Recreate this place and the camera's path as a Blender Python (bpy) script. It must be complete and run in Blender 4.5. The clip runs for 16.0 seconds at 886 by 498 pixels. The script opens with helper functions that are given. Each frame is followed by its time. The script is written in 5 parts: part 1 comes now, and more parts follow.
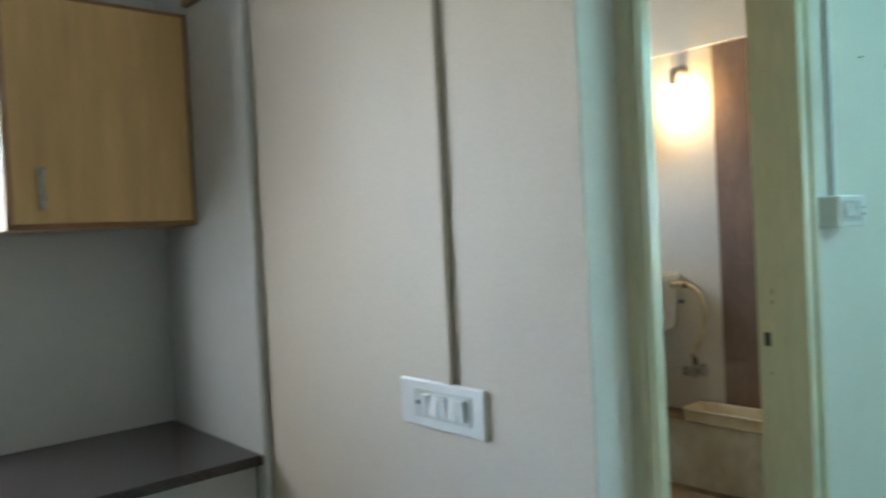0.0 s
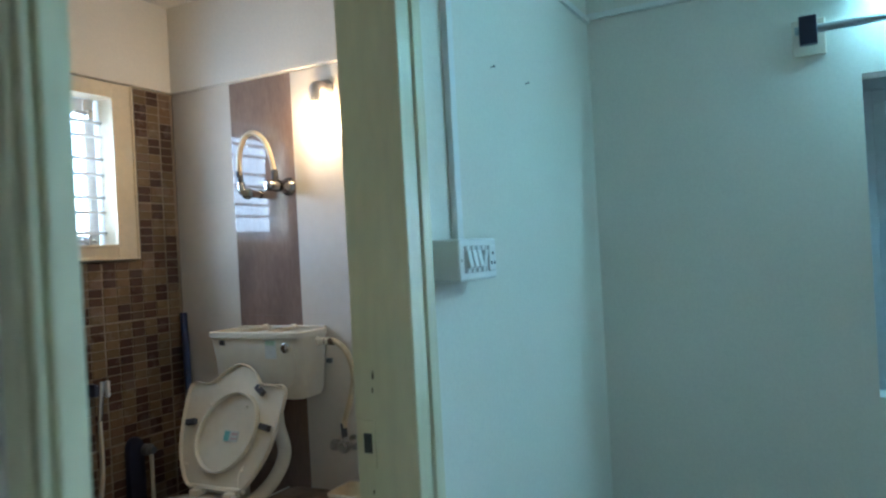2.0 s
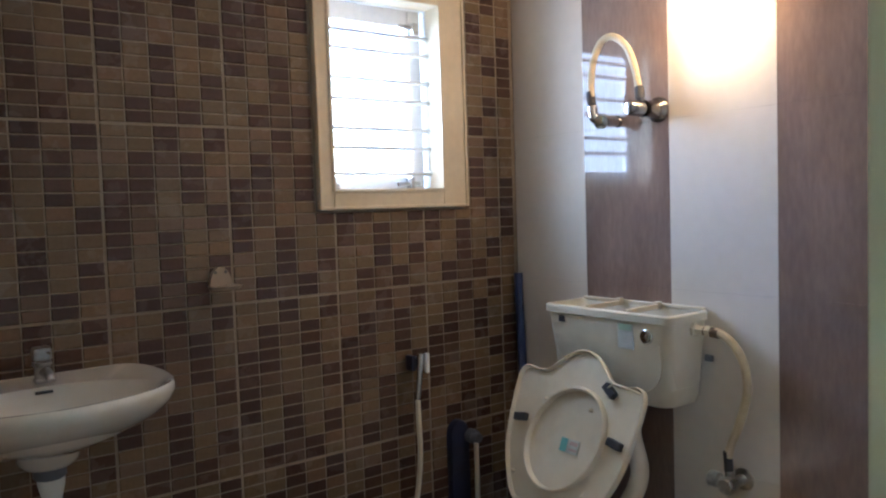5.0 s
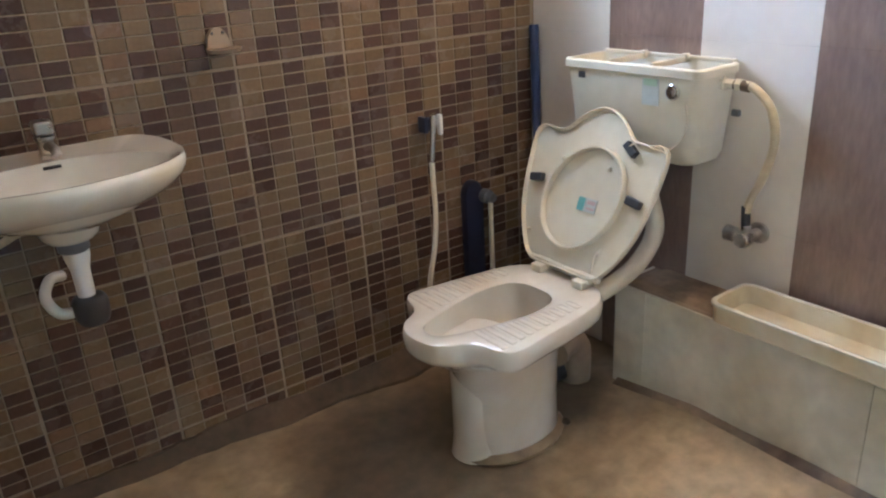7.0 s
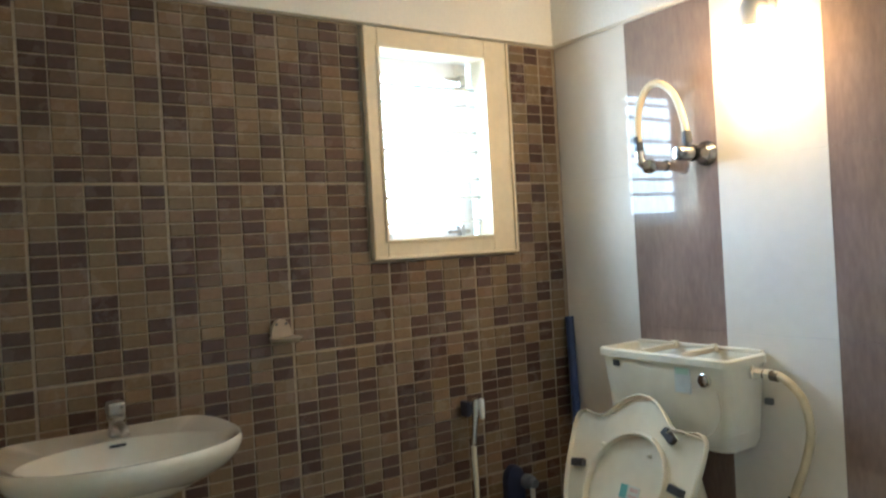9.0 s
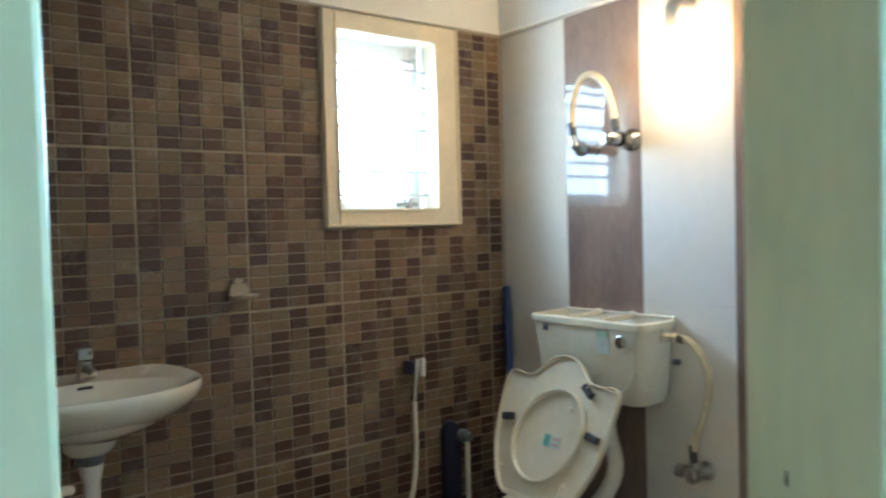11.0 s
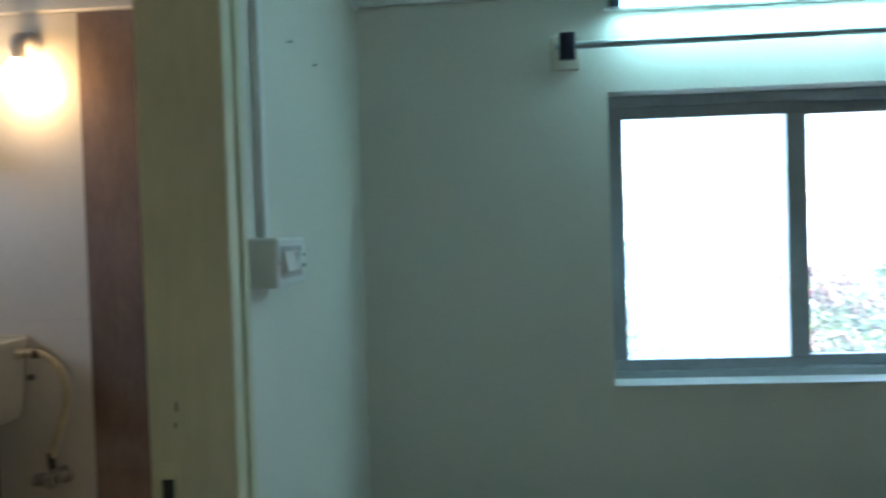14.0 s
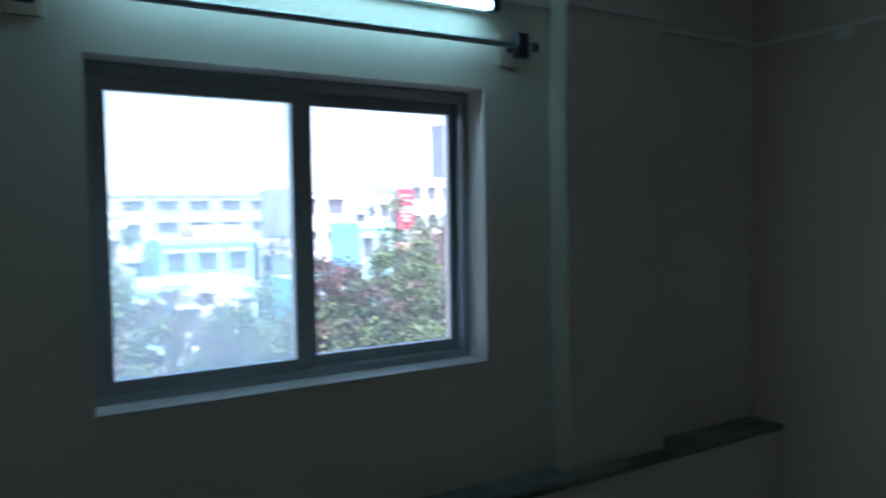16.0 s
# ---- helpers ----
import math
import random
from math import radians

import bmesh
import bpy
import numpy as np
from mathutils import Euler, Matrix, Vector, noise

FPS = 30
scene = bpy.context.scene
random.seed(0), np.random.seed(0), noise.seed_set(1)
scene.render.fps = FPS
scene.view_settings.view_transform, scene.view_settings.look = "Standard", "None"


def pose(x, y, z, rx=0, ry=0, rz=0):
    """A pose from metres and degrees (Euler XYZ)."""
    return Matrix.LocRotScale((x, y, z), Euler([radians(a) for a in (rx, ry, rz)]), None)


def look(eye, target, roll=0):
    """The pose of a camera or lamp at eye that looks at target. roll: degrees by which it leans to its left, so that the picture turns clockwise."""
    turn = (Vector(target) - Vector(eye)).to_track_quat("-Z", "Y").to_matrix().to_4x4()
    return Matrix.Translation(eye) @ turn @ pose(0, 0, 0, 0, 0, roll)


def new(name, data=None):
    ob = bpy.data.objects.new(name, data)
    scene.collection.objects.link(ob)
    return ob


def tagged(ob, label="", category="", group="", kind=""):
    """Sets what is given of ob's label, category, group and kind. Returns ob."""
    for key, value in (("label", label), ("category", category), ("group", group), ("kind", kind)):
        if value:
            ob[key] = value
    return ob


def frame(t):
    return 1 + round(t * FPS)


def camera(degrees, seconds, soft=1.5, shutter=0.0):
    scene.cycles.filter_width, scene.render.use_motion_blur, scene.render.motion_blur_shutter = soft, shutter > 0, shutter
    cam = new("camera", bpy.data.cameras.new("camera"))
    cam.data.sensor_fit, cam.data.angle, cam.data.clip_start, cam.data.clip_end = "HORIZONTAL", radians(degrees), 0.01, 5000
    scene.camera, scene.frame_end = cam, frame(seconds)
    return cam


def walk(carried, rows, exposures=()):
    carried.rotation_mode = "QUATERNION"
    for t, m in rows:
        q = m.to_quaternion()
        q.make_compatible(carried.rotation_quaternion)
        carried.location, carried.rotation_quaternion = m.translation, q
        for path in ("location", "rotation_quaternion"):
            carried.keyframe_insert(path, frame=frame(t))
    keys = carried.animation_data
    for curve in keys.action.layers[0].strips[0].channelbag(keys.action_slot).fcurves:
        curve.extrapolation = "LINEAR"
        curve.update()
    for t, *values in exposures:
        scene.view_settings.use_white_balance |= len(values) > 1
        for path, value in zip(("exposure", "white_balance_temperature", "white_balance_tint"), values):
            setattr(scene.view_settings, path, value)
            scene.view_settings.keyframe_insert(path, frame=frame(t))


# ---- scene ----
cam = camera(61.5, 16.0, 2.2, 0.6)
PATH = [
    (0, (0.893, 1.314, 1.355), (2.21, 2.819, 1.311), -2.9),
    (0.5, (1.014, 1.299, 1.356), (2.513, 2.623, 1.319), -3.6),
    (1, (1.2, 1.272, 1.375), (2.841, 2.416, 1.348), -3.4),
    (1.5, (1.393, 1.353, 1.367), (3.132, 2.34, 1.358), -3.1),
    (2, (1.595, 1.445, 1.374), (3.37, 2.366, 1.382), -3.1),
    (2.5, (1.806, 1.486, 1.38), (3.449, 2.626, 1.363), -3.7),
    (3, (1.973, 1.581, 1.381), (3.358, 3.022, 1.321), -2.8),
    (3.5, (2.068, 1.756, 1.383), (3.364, 3.278, 1.315), -2.3),
    (3.7, (2.092, 1.805, 1.386), (3.336, 3.370, 1.322), -2.4),
    (5.8, (2.160, 1.995, 1.420), (3.297, 3.623, 1.184), -1.6),
    (6, (2.163, 2.01, 1.423), (3.29, 3.626, 1.077), -1.8),
    (6.5, (2.162, 2.025, 1.406), (3.251, 3.578, 0.773), -2.8),
    (7, (2.156, 2.031, 1.411), (3.228, 3.547, 0.668), -3.5),
    (7.5, (2.154, 2.007, 1.42), (3.267, 3.599, 0.947), -4.3),
    (8, (2.141, 1.983, 1.44), (3.271, 3.633, 1.41), -3.9),
    (8.2, (2.136, 1.976, 1.445), (3.252, 3.634, 1.524), -3.5),
    (10.3, (2.041, 1.888, 1.426), (3.087, 3.582, 1.236), -3.0),
    (10.5, (2.038, 1.878, 1.424), (3.110, 3.559, 1.263), -2.0),
    (11, (2.003, 1.788, 1.409), (3.206, 3.384, 1.345), -1.5),
    (11.5, (1.902, 1.721, 1.4), (3.279, 3.171, 1.394), -1.5),
    (12, (1.791, 1.692, 1.406), (3.381, 2.905, 1.408), -2.0),
    (12.5, (1.699, 1.726, 1.407), (3.47, 2.655, 1.406), -2.7),
    (13, (1.668, 1.736, 1.406), (3.569, 2.358, 1.374), -2.8),
    (13.5, (1.67, 1.73, 1.401), (3.633, 2.11, 1.36), -2.1),
    (14, (1.672, 1.709, 1.399), (3.668, 1.83, 1.35), -1.8),
    (14.5, (1.694, 1.692, 1.399), (3.685, 1.518, 1.341), -1.7),
    (15, (1.8, 1.635, 1.394), (3.733, 1.125, 1.329), -2.1),
    (15.5, (1.87, 1.602, 1.388), (3.71, 0.821, 1.319), -1.4),
    (16, (1.951, 1.573, 1.396), (3.644, 0.512, 1.303), -0.9),
]
EXPOSURES = [(0.0, 5.1, 6000, 5), (0.5, 5.0, 5800, 4), (1.0, 4.82, 5500, 6), (1.5, 4.87, 5250, 7), (2.0, 4.85, 5200, 9), (2.5, 4.77, 5250, 12), (3.5, 4.8, 5250, 17), (6.0, 5.75, 5250, 18), (6.5, 6.15, 5300, 20), (7.0, 6.25, 5350, 18), (7.5, 6.25, 5100, 11), (8.0, 5.85, 5150, 8),
             (8.5, 5.7, 5450, 6), (10.0, 5.65, 5250, 4), (10.5, 5.7, 5100, 3), (11.5, 5.52, 5300, 2), (12.0, 5.3, 5450, 2), (13.0, 5.07, 5800, 6), (13.5, 4.85, 5850, 10), (14.0, 4.2, 5950, 13), (14.5, 3.35, 5900, 15), (15.0, 2.65, 5800, 15), (16.0, 2.25, 5850, 23)]
walk(cam, [(t, look(eye, target, roll)) for t, eye, target, roll in PATH], EXPOSURES)

# ---- world and lamps ----
world = bpy.data.worlds.new("overcast_sky")
scene.world = world
world.use_nodes = True
wn = world.node_tree
sky = wn.nodes.new("ShaderNodeTexSky")
sky.sky_type = "NISHITA"
sky.sun_disc = False
sky.sun_elevation = radians(60)
sky.sun_rotation = radians(234.5)
sky.air_density, sky.dust_density, sky.ozone_density = 1.0, 2.0, 1.0
wn.links.new(sky.outputs[0], wn.nodes["Background"].inputs[0])
wn.nodes["Background"].inputs[1].default_value = 0.15

sun = new("sun", bpy.data.lights.new("sun", "SUN"))
sun.data.energy, sun.data.angle, sun.data.color = 2.6, radians(10), (1.0, 0.97, 0.92)
sun.matrix_world = look((-8.14, -5.81, 17.3), (0, 0, 0))


def sky_window(name, x0, x1, y, z0, z1, radiance, colour=(0.78, 0.91, 1.0)):
    """Sky light in the opening of a window in a wall along x; it shines towards -y."""
    ob = new(name, bpy.data.lights.new(name, "AREA"))
    ob.data.shape, ob.data.size, ob.data.size_y = "RECTANGLE", x1 - x0, z1 - z0
    ob.data.energy, ob.data.color = math.pi * radiance * (x1 - x0) * (z1 - z0), colour
    ob.matrix_world = look(((x0 + x1) / 2, y, (z0 + z1) / 2), ((x0 + x1) / 2, y - 1, (z0 + z1) / 2))


sky_window("bathroom_window_sky", 3.126, 3.493, 3.925, 1.467, 2.008, 0.42)
sky_window("bathroom_pane_sky", 3.152, 3.440, 3.876, 1.507, 1.958, 0.17)
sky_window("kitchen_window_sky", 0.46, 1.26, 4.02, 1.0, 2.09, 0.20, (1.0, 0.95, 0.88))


# ---- materials ----
def material(name, colour, rough=0.6, metal=0.0, grain=0.08, scale=40.0, stain=0.08, stain_scale=3.0, bump=0.05, spec=0.5, second=None, stretch=(1, 1, 1), coat=0.0):
    """A surface with variation at two scales and fine relief."""
    m = bpy.data.materials.new(name)
    m.use_nodes = True
    n, l = m.node_tree.nodes, m.node_tree.links
    b = n["Principled BSDF"]
    b.inputs["Roughness"].default_value, b.inputs["Metallic"].default_value = rough, metal
    b.inputs["Specular IOR Level"].default_value = spec
    b.inputs["Coat Weight"].default_value, b.inputs["Coat Roughness"].default_value = coat, 0.03
    co = n.new("ShaderNodeTexCoord")
    mp = n.new("ShaderNodeMapping")
    mp.inputs["Scale"].default_value = stretch
    l.new(co.outputs["Object"], mp.inputs[0])
    fine, large = n.new("ShaderNodeTexNoise"), n.new("ShaderNodeTexNoise")
    fine.inputs["Scale"].default_value, fine.inputs["Detail"].default_value = scale, 5
    large.inputs["Scale"].default_value, large.inputs["Detail"].default_value = stain_scale, 4
    l.new(mp.outputs[0], fine.inputs["Vector"]), l.new(mp.outputs[0], large.inputs["Vector"])
    dark = second or tuple(c * (1 - 2.2 * stain) for c in colour)
    ramp = n.new("ShaderNodeValToRGB")
    ramp.color_ramp.elements[0].position, ramp.color_ramp.elements[1].position = 0.36, 0.66
    ramp.color_ramp.elements[0].color, ramp.color_ramp.elements[1].color = (*dark, 1), (*colour, 1)
    l.new(large.outputs[0], ramp.inputs[0])
    val = n.new("ShaderNodeMapRange")
    val.inputs["From Min"].default_value, val.inputs["From Max"].default_value = 0.3, 0.7
    val.inputs["To Min"].default_value, val.inputs["To Max"].default_value = 1 - grain, 1 + grain
    l.new(fine.outputs[0], val.inputs[0])
    hsv = n.new("ShaderNodeHueSaturation")
    l.new(ramp.outputs[0], hsv.inputs["Color"]), l.new(val.outputs[0], hsv.inputs["Value"])
    l.new(hsv.outputs[0], b.inputs["Base Color"])
    rr = n.new("ShaderNodeMapRange")
    rr.inputs["To Min"].default_value, rr.inputs["To Max"].default_value = max(0.03, rough * 0.85), min(1, rough * 1.2)
    l.new(large.outputs[0], rr.inputs[0]), l.new(rr.outputs[0], b.inputs["Roughness"])
    if bump:
        bp = n.new("ShaderNodeBump")
        bp.inputs["Strength"].default_value, bp.inputs["Distance"].default_value = bump, 0.004
        l.new(fine.outputs[0], bp.inputs["Height"]), l.new(bp.outputs[0], b.inputs["Normal"])
    return m


def varied(name, colours, rough, island=False, coat=0.0, spread=0.12, bump=0.03):
    """Glazed chips: one colour out of a few for each piece, with cloudy glaze and fine relief."""
    m = material(name, colours[0], rough, grain=0.10, scale=90, stain=0.0, stain_scale=14, bump=bump, coat=coat, spec=0.3)
    n, l = m.node_tree.nodes, m.node_tree.links
    src = n.new("ShaderNodeNewGeometry").outputs["Random Per Island"] if island else n.new("ShaderNodeObjectInfo").outputs["Random"]
    ramp = n.new("ShaderNodeValToRGB")
    ramp.color_ramp.interpolation = "CONSTANT"
    while len(ramp.color_ramp.elements) < len(colours):
        ramp.color_ramp.elements.new(0.5)
    for i, c in enumerate(colours):
        ramp.color_ramp.elements[i].position, ramp.color_ramp.elements[i].color = i / len(colours), (*c, 1)
    l.new(src, ramp.inputs[0])
    hsv = [x for x in n if x.bl_idname == "ShaderNodeHueSaturation"][0]
    l.new(ramp.outputs[0], hsv.inputs["Color"])
    return m


def glowing(name, colour, strength):
    m = bpy.data.materials.new(name)
    m.use_nodes = True
    b = m.node_tree.nodes["Principled BSDF"]
    b.inputs["Base Color"].default_value = (0.9, 0.9, 0.9, 1)
    b.inputs["Emission Color"].default_value, b.inputs["Emission Strength"].default_value = (*colour, 1), strength
    return m


def glass(name, dust=0.0, tint=(1, 1, 1), haze=(0.75, 0.88, 0.9)):
    """Thin pane: clear, with a film of dust that scatters the daylight."""
    m = bpy.data.materials.new(name)
    m.use_nodes = True
    n, l = m.node_tree.nodes, m.node_tree.links
    out = n["Material Output"]
    n.remove(n["Principled BSDF"])
    tr, gl, tl = n.new("ShaderNodeBsdfTransparent"), n.new("ShaderNodeBsdfGlossy"), n.new("ShaderNodeBsdfTranslucent")
    tr.inputs[0].default_value = (*tint, 1)
    tl.inputs[0].default_value = (*haze, 1)
    gl.inputs["Roughness"].default_value = 0.02
    fr = n.new("ShaderNodeFresnel")
    mix, mix2 = n.new("ShaderNodeMixShader"), n.new("ShaderNodeMixShader")
    no = n.new("ShaderNodeTexNoise")
    no.inputs["Scale"].default_value, no.inputs["Detail"].default_value = 5.0, 6
    co = n.new("ShaderNodeTexCoord")
    l.new(co.outputs["Object"], no.inputs["Vector"])
    mr = n.new("ShaderNodeMapRange")
    mr.inputs["From Min"].default_value, mr.inputs["From Max"].default_value = 0.3, 0.7
    mr.inputs["To Min"].default_value, mr.inputs["To Max"].default_value = dust * 0.8, min(1, dust * 1.15)
    l.new(no.outputs[0], mr.inputs[0]), l.new(mr.outputs[0], mix.inputs[0])
    l.new(tr.outputs[0], mix.inputs[1]), l.new(tl.outputs[0], mix.inputs[2])
    l.new(fr.outputs[0], mix2.inputs[0]), l.new(mix.outputs[0], mix2.inputs[1]), l.new(gl.outputs[0], mix2.inputs[2])
    l.new(mix2.outputs[0], out.inputs[0])
    return m


M = {}
M["wall"] = material("painted_plaster", (0.76, 0.735, 0.66), 0.62, grain=0.03, scale=120, stain=0.03, stain_scale=1.2, bump=0.06)
M["beige"] = material("cream_plaster", (0.65, 0.57, 0.475), 0.6, grain=0.03, scale=120, stain=0.04, stain_scale=1.2, bump=0.06)
M["ceiling"] = material("ceiling_paint", (0.78, 0.76, 0.72), 0.8, grain=0.03, scale=90, stain=0.04, stain_scale=1.0, bump=0.05)
M["bathpaint"] = material("bathroom_paint", (0.78, 0.74, 0.66), 0.6, grain=0.03, scale=100, stain=0.05, stain_scale=1.5, bump=0.05)
M["roomfloor"] = material("floor_tile_cream", (0.58, 0.52, 0.44), 0.3, grain=0.06, scale=30, stain=0.08)
M["bathfloor"] = material("worn_cement_floor", (0.40, 0.305, 0.19), 0.34, grain=0.20, scale=22, stain=0.2, stain_scale=2.6, bump=0.14, second=(0.17, 0.122, 0.076))


def patches(m, spots):
    """Mixes lighter or darker patches with ragged rims into a floor: rows of centre x, y, radius, colour."""
    n, l = m.node_tree.nodes, m.node_tree.links
    hsv = [x for x in n if x.bl_idname == "ShaderNodeHueSaturation"][0]
    tex = n.new("ShaderNodeTexCoord")
    rag = n.new("ShaderNodeTexNoise")
    rag.inputs["Scale"].default_value, rag.inputs["Detail"].default_value = 6.0, 7
    l.new(tex.outputs["Object"], rag.inputs["Vector"])
    last = hsv.inputs["Color"].links[0].from_socket
    for x, y, radius, colour in spots:
        dist = n.new("ShaderNodeVectorMath")
        dist.operation = "DISTANCE"
        flat = n.new("ShaderNodeVectorMath")
        flat.operation = "MULTIPLY"
        flat.inputs[1].default_value = (1, 1, 0)
        l.new(tex.outputs["Object"], flat.inputs[0]), l.new(flat.outputs[0], dist.inputs[0])
        dist.inputs[1].default_value = (x, y, 0)
        add = n.new("ShaderNodeMath")
        add.operation = "MULTIPLY_ADD"
        add.inputs[1].default_value, add.inputs[2].default_value = radius * 1.6, -radius * 0.8
        l.new(rag.outputs[0], add.inputs[0])
        total = n.new("ShaderNodeMath")
        l.new(dist.outputs["Value"], total.inputs[0]), l.new(add.outputs[0], total.inputs[1])
        edge = n.new("ShaderNodeMapRange")
        edge.inputs["From Min"].default_value, edge.inputs["From Max"].default_value = radius * 0.7, radius * 1.15
        edge.inputs["To Min"].default_value, edge.inputs["To Max"].default_value = 0.8, 0.0
        l.new(total.outputs[0], edge.inputs[0])
        mix = n.new("ShaderNodeMix")
        mix.data_type = "RGBA"
        l.new(edge.outputs[0], mix.inputs[0]), l.new(last, mix.inputs[6])
        mix.inputs[7].default_value = (*colour, 1)
        last = mix.outputs[2]
    l.new(last, hsv.inputs["Color"])


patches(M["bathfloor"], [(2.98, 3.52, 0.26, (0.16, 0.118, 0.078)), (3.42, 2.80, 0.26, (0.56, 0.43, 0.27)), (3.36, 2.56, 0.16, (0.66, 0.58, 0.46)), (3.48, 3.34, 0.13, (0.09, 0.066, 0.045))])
M["grout"] = material("tile_grout", (0.34, 0.275, 0.20), 0.8, grain=0.12, scale=60, stain=0.12, bump=0.1)
M["palegrout"] = material("pale_grout", (0.66, 0.62, 0.55), 0.8, grain=0.1, scale=60, stain=0.12, bump=0.1)
DARKS = [(0.073, 0.042, 0.034), (0.083, 0.047, 0.035), (0.066, 0.039, 0.032), (0.092, 0.053, 0.038), (0.078, 0.047, 0.037)]
TANS = [(0.184, 0.130, 0.075), (0.167, 0.119, 0.073), (0.195, 0.133, 0.077), (0.178, 0.121, 0.081), (0.162, 0.115, 0.067), (0.188, 0.121, 0.075)]
MIDS = [(0.125, 0.082, 0.056), (0.112, 0.072, 0.050), (0.134, 0.088, 0.060), (0.118, 0.080, 0.056)]
M["chip_mid"], M["chips_mid"] = varied("brown_mosaic", MIDS, 0.26), varied("brown_mosaic_rest", MIDS, 0.26, True)
M["chip_dark"], M["chip_tan"] = varied("dark_mosaic", DARKS, 0.26), varied("tan_mosaic", TANS, 0.26)
M["chips_dark"], M["chips_tan"] = varied("dark_mosaic_rest", DARKS, 0.26, True), varied("tan_mosaic_rest", TANS, 0.26, True)
M["cream_tile"] = material("cream_glazed_tile", (0.74, 0.70, 0.63), 0.06, grain=0.02, scale=30, stain=0.03, stain_scale=2.5, bump=0.0, spec=0.8, coat=0.9)
M["brown_tile"] = material("mauve_brown_tile", (0.265, 0.193, 0.165), 0.07, grain=0.10, scale=34, stain=0.10, stain_scale=3.0, bump=0.0, spec=0.8, stretch=(3, 3, 0.8), coat=0.9)
M["ledge_tile"] = material("pale_green_tile", (0.80, 0.78, 0.68), 0.22, grain=0.07, scale=24, stain=0.10, stain_scale=2.8, bump=0.02, second=(0.54, 0.48, 0.35))
M["grime"] = material("dirty_ledge_top", (0.30, 0.22, 0.15), 0.6, grain=0.2, scale=30, stain=0.2, stain_scale=9, bump=0.12, second=(0.12, 0.085, 0.06))
M["frame"] = material("cream_enamel", (0.72, 0.66, 0.45), 0.32, grain=0.05, scale=50, stain=0.06, stain_scale=4, bump=0.05, stretch=(1, 1, 0.25))
M["winframe"] = material("yellowed_white_enamel", (0.75, 0.645, 0.46), 0.35, grain=0.04, scale=50, stain=0.06, stain_scale=4, bump=0.03)
M["whitepaint"] = material("white_enamel", (0.80, 0.80, 0.78), 0.35, grain=0.04, scale=50, stain=0.05, bump=0.02)
M["ceramic"] = material("white_ceramic", (0.78, 0.75, 0.68), 0.08, grain=0.015, scale=20, stain=0.05, stain_scale=5, bump=0.0, coat=1.0, second=(0.70, 0.64, 0.53))
M["cistern"] = material("yellowed_plastic", (0.77, 0.75, 0.65), 0.28, grain=0.03, scale=30, stain=0.06, stain_scale=4, bump=0.01, second=(0.71, 0.66, 0.51))
M["lidplastic"] = material("ivory_plastic", (0.76, 0.72, 0.60), 0.25, grain=0.03, scale=30, stain=0.06, stain_scale=5, bump=0.01, second=(0.70, 0.63, 0.48))
M["white"] = material("white_plastic", (0.78, 0.78, 0.76), 0.3, grain=0.02, scale=30, stain=0.03, bump=0.0)
M["creampipe"] = material("aged_cream_hose", (0.68, 0.58, 0.38), 0.35, grain=0.06, scale=40, stain=0.12, stain_scale=12, bump=0.02)
M["chrome"] = material("chrome", (0.72, 0.72, 0.72), 0.10, 1.0, grain=0.04, scale=40, stain=0.08, stain_scale=12, bump=0.0)
M["dullchrome"] = material("spotted_chrome", (0.55, 0.54, 0.52), 0.28, 1.0, grain=0.15, scale=60, stain=0.15, stain_scale=20, bump=0.04)
# Darker copy of the chrome, with dark reflections put into its colour.
M["darkchrome"] = material("dark_reflection_chrome", (0.34, 0.33, 0.32), 0.18, 1.0, grain=0.15, scale=50, stain=0.2, stain_scale=16, bump=0.02)
M["rubber"] = material("dark_grey_rubber", (0.045, 0.047, 0.055), 0.5, grain=0.08, scale=50, bump=0.04)
M["black"] = material("black_plastic", (0.02, 0.02, 0.022), 0.4, grain=0.05, scale=50, bump=0.02)
M["bluepipe"] = material("blue_plastic_pipe", (0.035, 0.06, 0.17), 0.35, grain=0.06, scale=40, bump=0.02)
M["navy"] = material("navy_plastic", (0.02, 0.025, 0.06), 0.35, grain=0.08, scale=40, bump=0.03)
M["grey"] = material("grey_plastic", (0.13, 0.14, 0.16), 0.45, grain=0.08, scale=40, bump=0.03)
M["granite"] = material("grey_green_marble", (0.30, 0.35, 0.33), 0.2, grain=0.15, scale=18, stain=0.2, stain_scale=6, bump=0.0, second=(0.09, 0.11, 0.11), stretch=(1, 0.5, 1))
M["blackgranite"] = material("black_granite", (0.060, 0.050, 0.052), 0.22, grain=0.4, scale=160, stain=0.12, stain_scale=8, bump=0.0)
M["beech"] = material("beech_laminate", (0.72, 0.46, 0.19), 0.35, grain=0.07, scale=10, stain=0.06, stain_scale=2.2, bump=0.01, stretch=(6, 6, 0.6))
M["beechedge"] = material("beech_edging", (0.36, 0.20, 0.085), 0.4, grain=0.08, scale=12, stain=0.06, bump=0.01, stretch=(1, 6, 6))
M["kitchentile"] = material("kitchen_wall_tile", (0.62, 0.62, 0.60), 0.2, grain=0.02, scale=30, stain=0.04, stain_scale=2, bump=0.0)
M["alum"] = material("grey_aluminium", (0.42, 0.46, 0.49), 0.42, 0.5, grain=0.05, scale=40, stain=0.06, bump=0.02)
M["dirt"] = material("dried_dirt", (0.16, 0.12, 0.08), 0.9, grain=0.25, scale=60, stain=0.2, stain_scale=20, bump=0.1)
M["bulb"] = glowing("warm_lamp_glass", (1.0, 0.62, 0.27), 2.3)
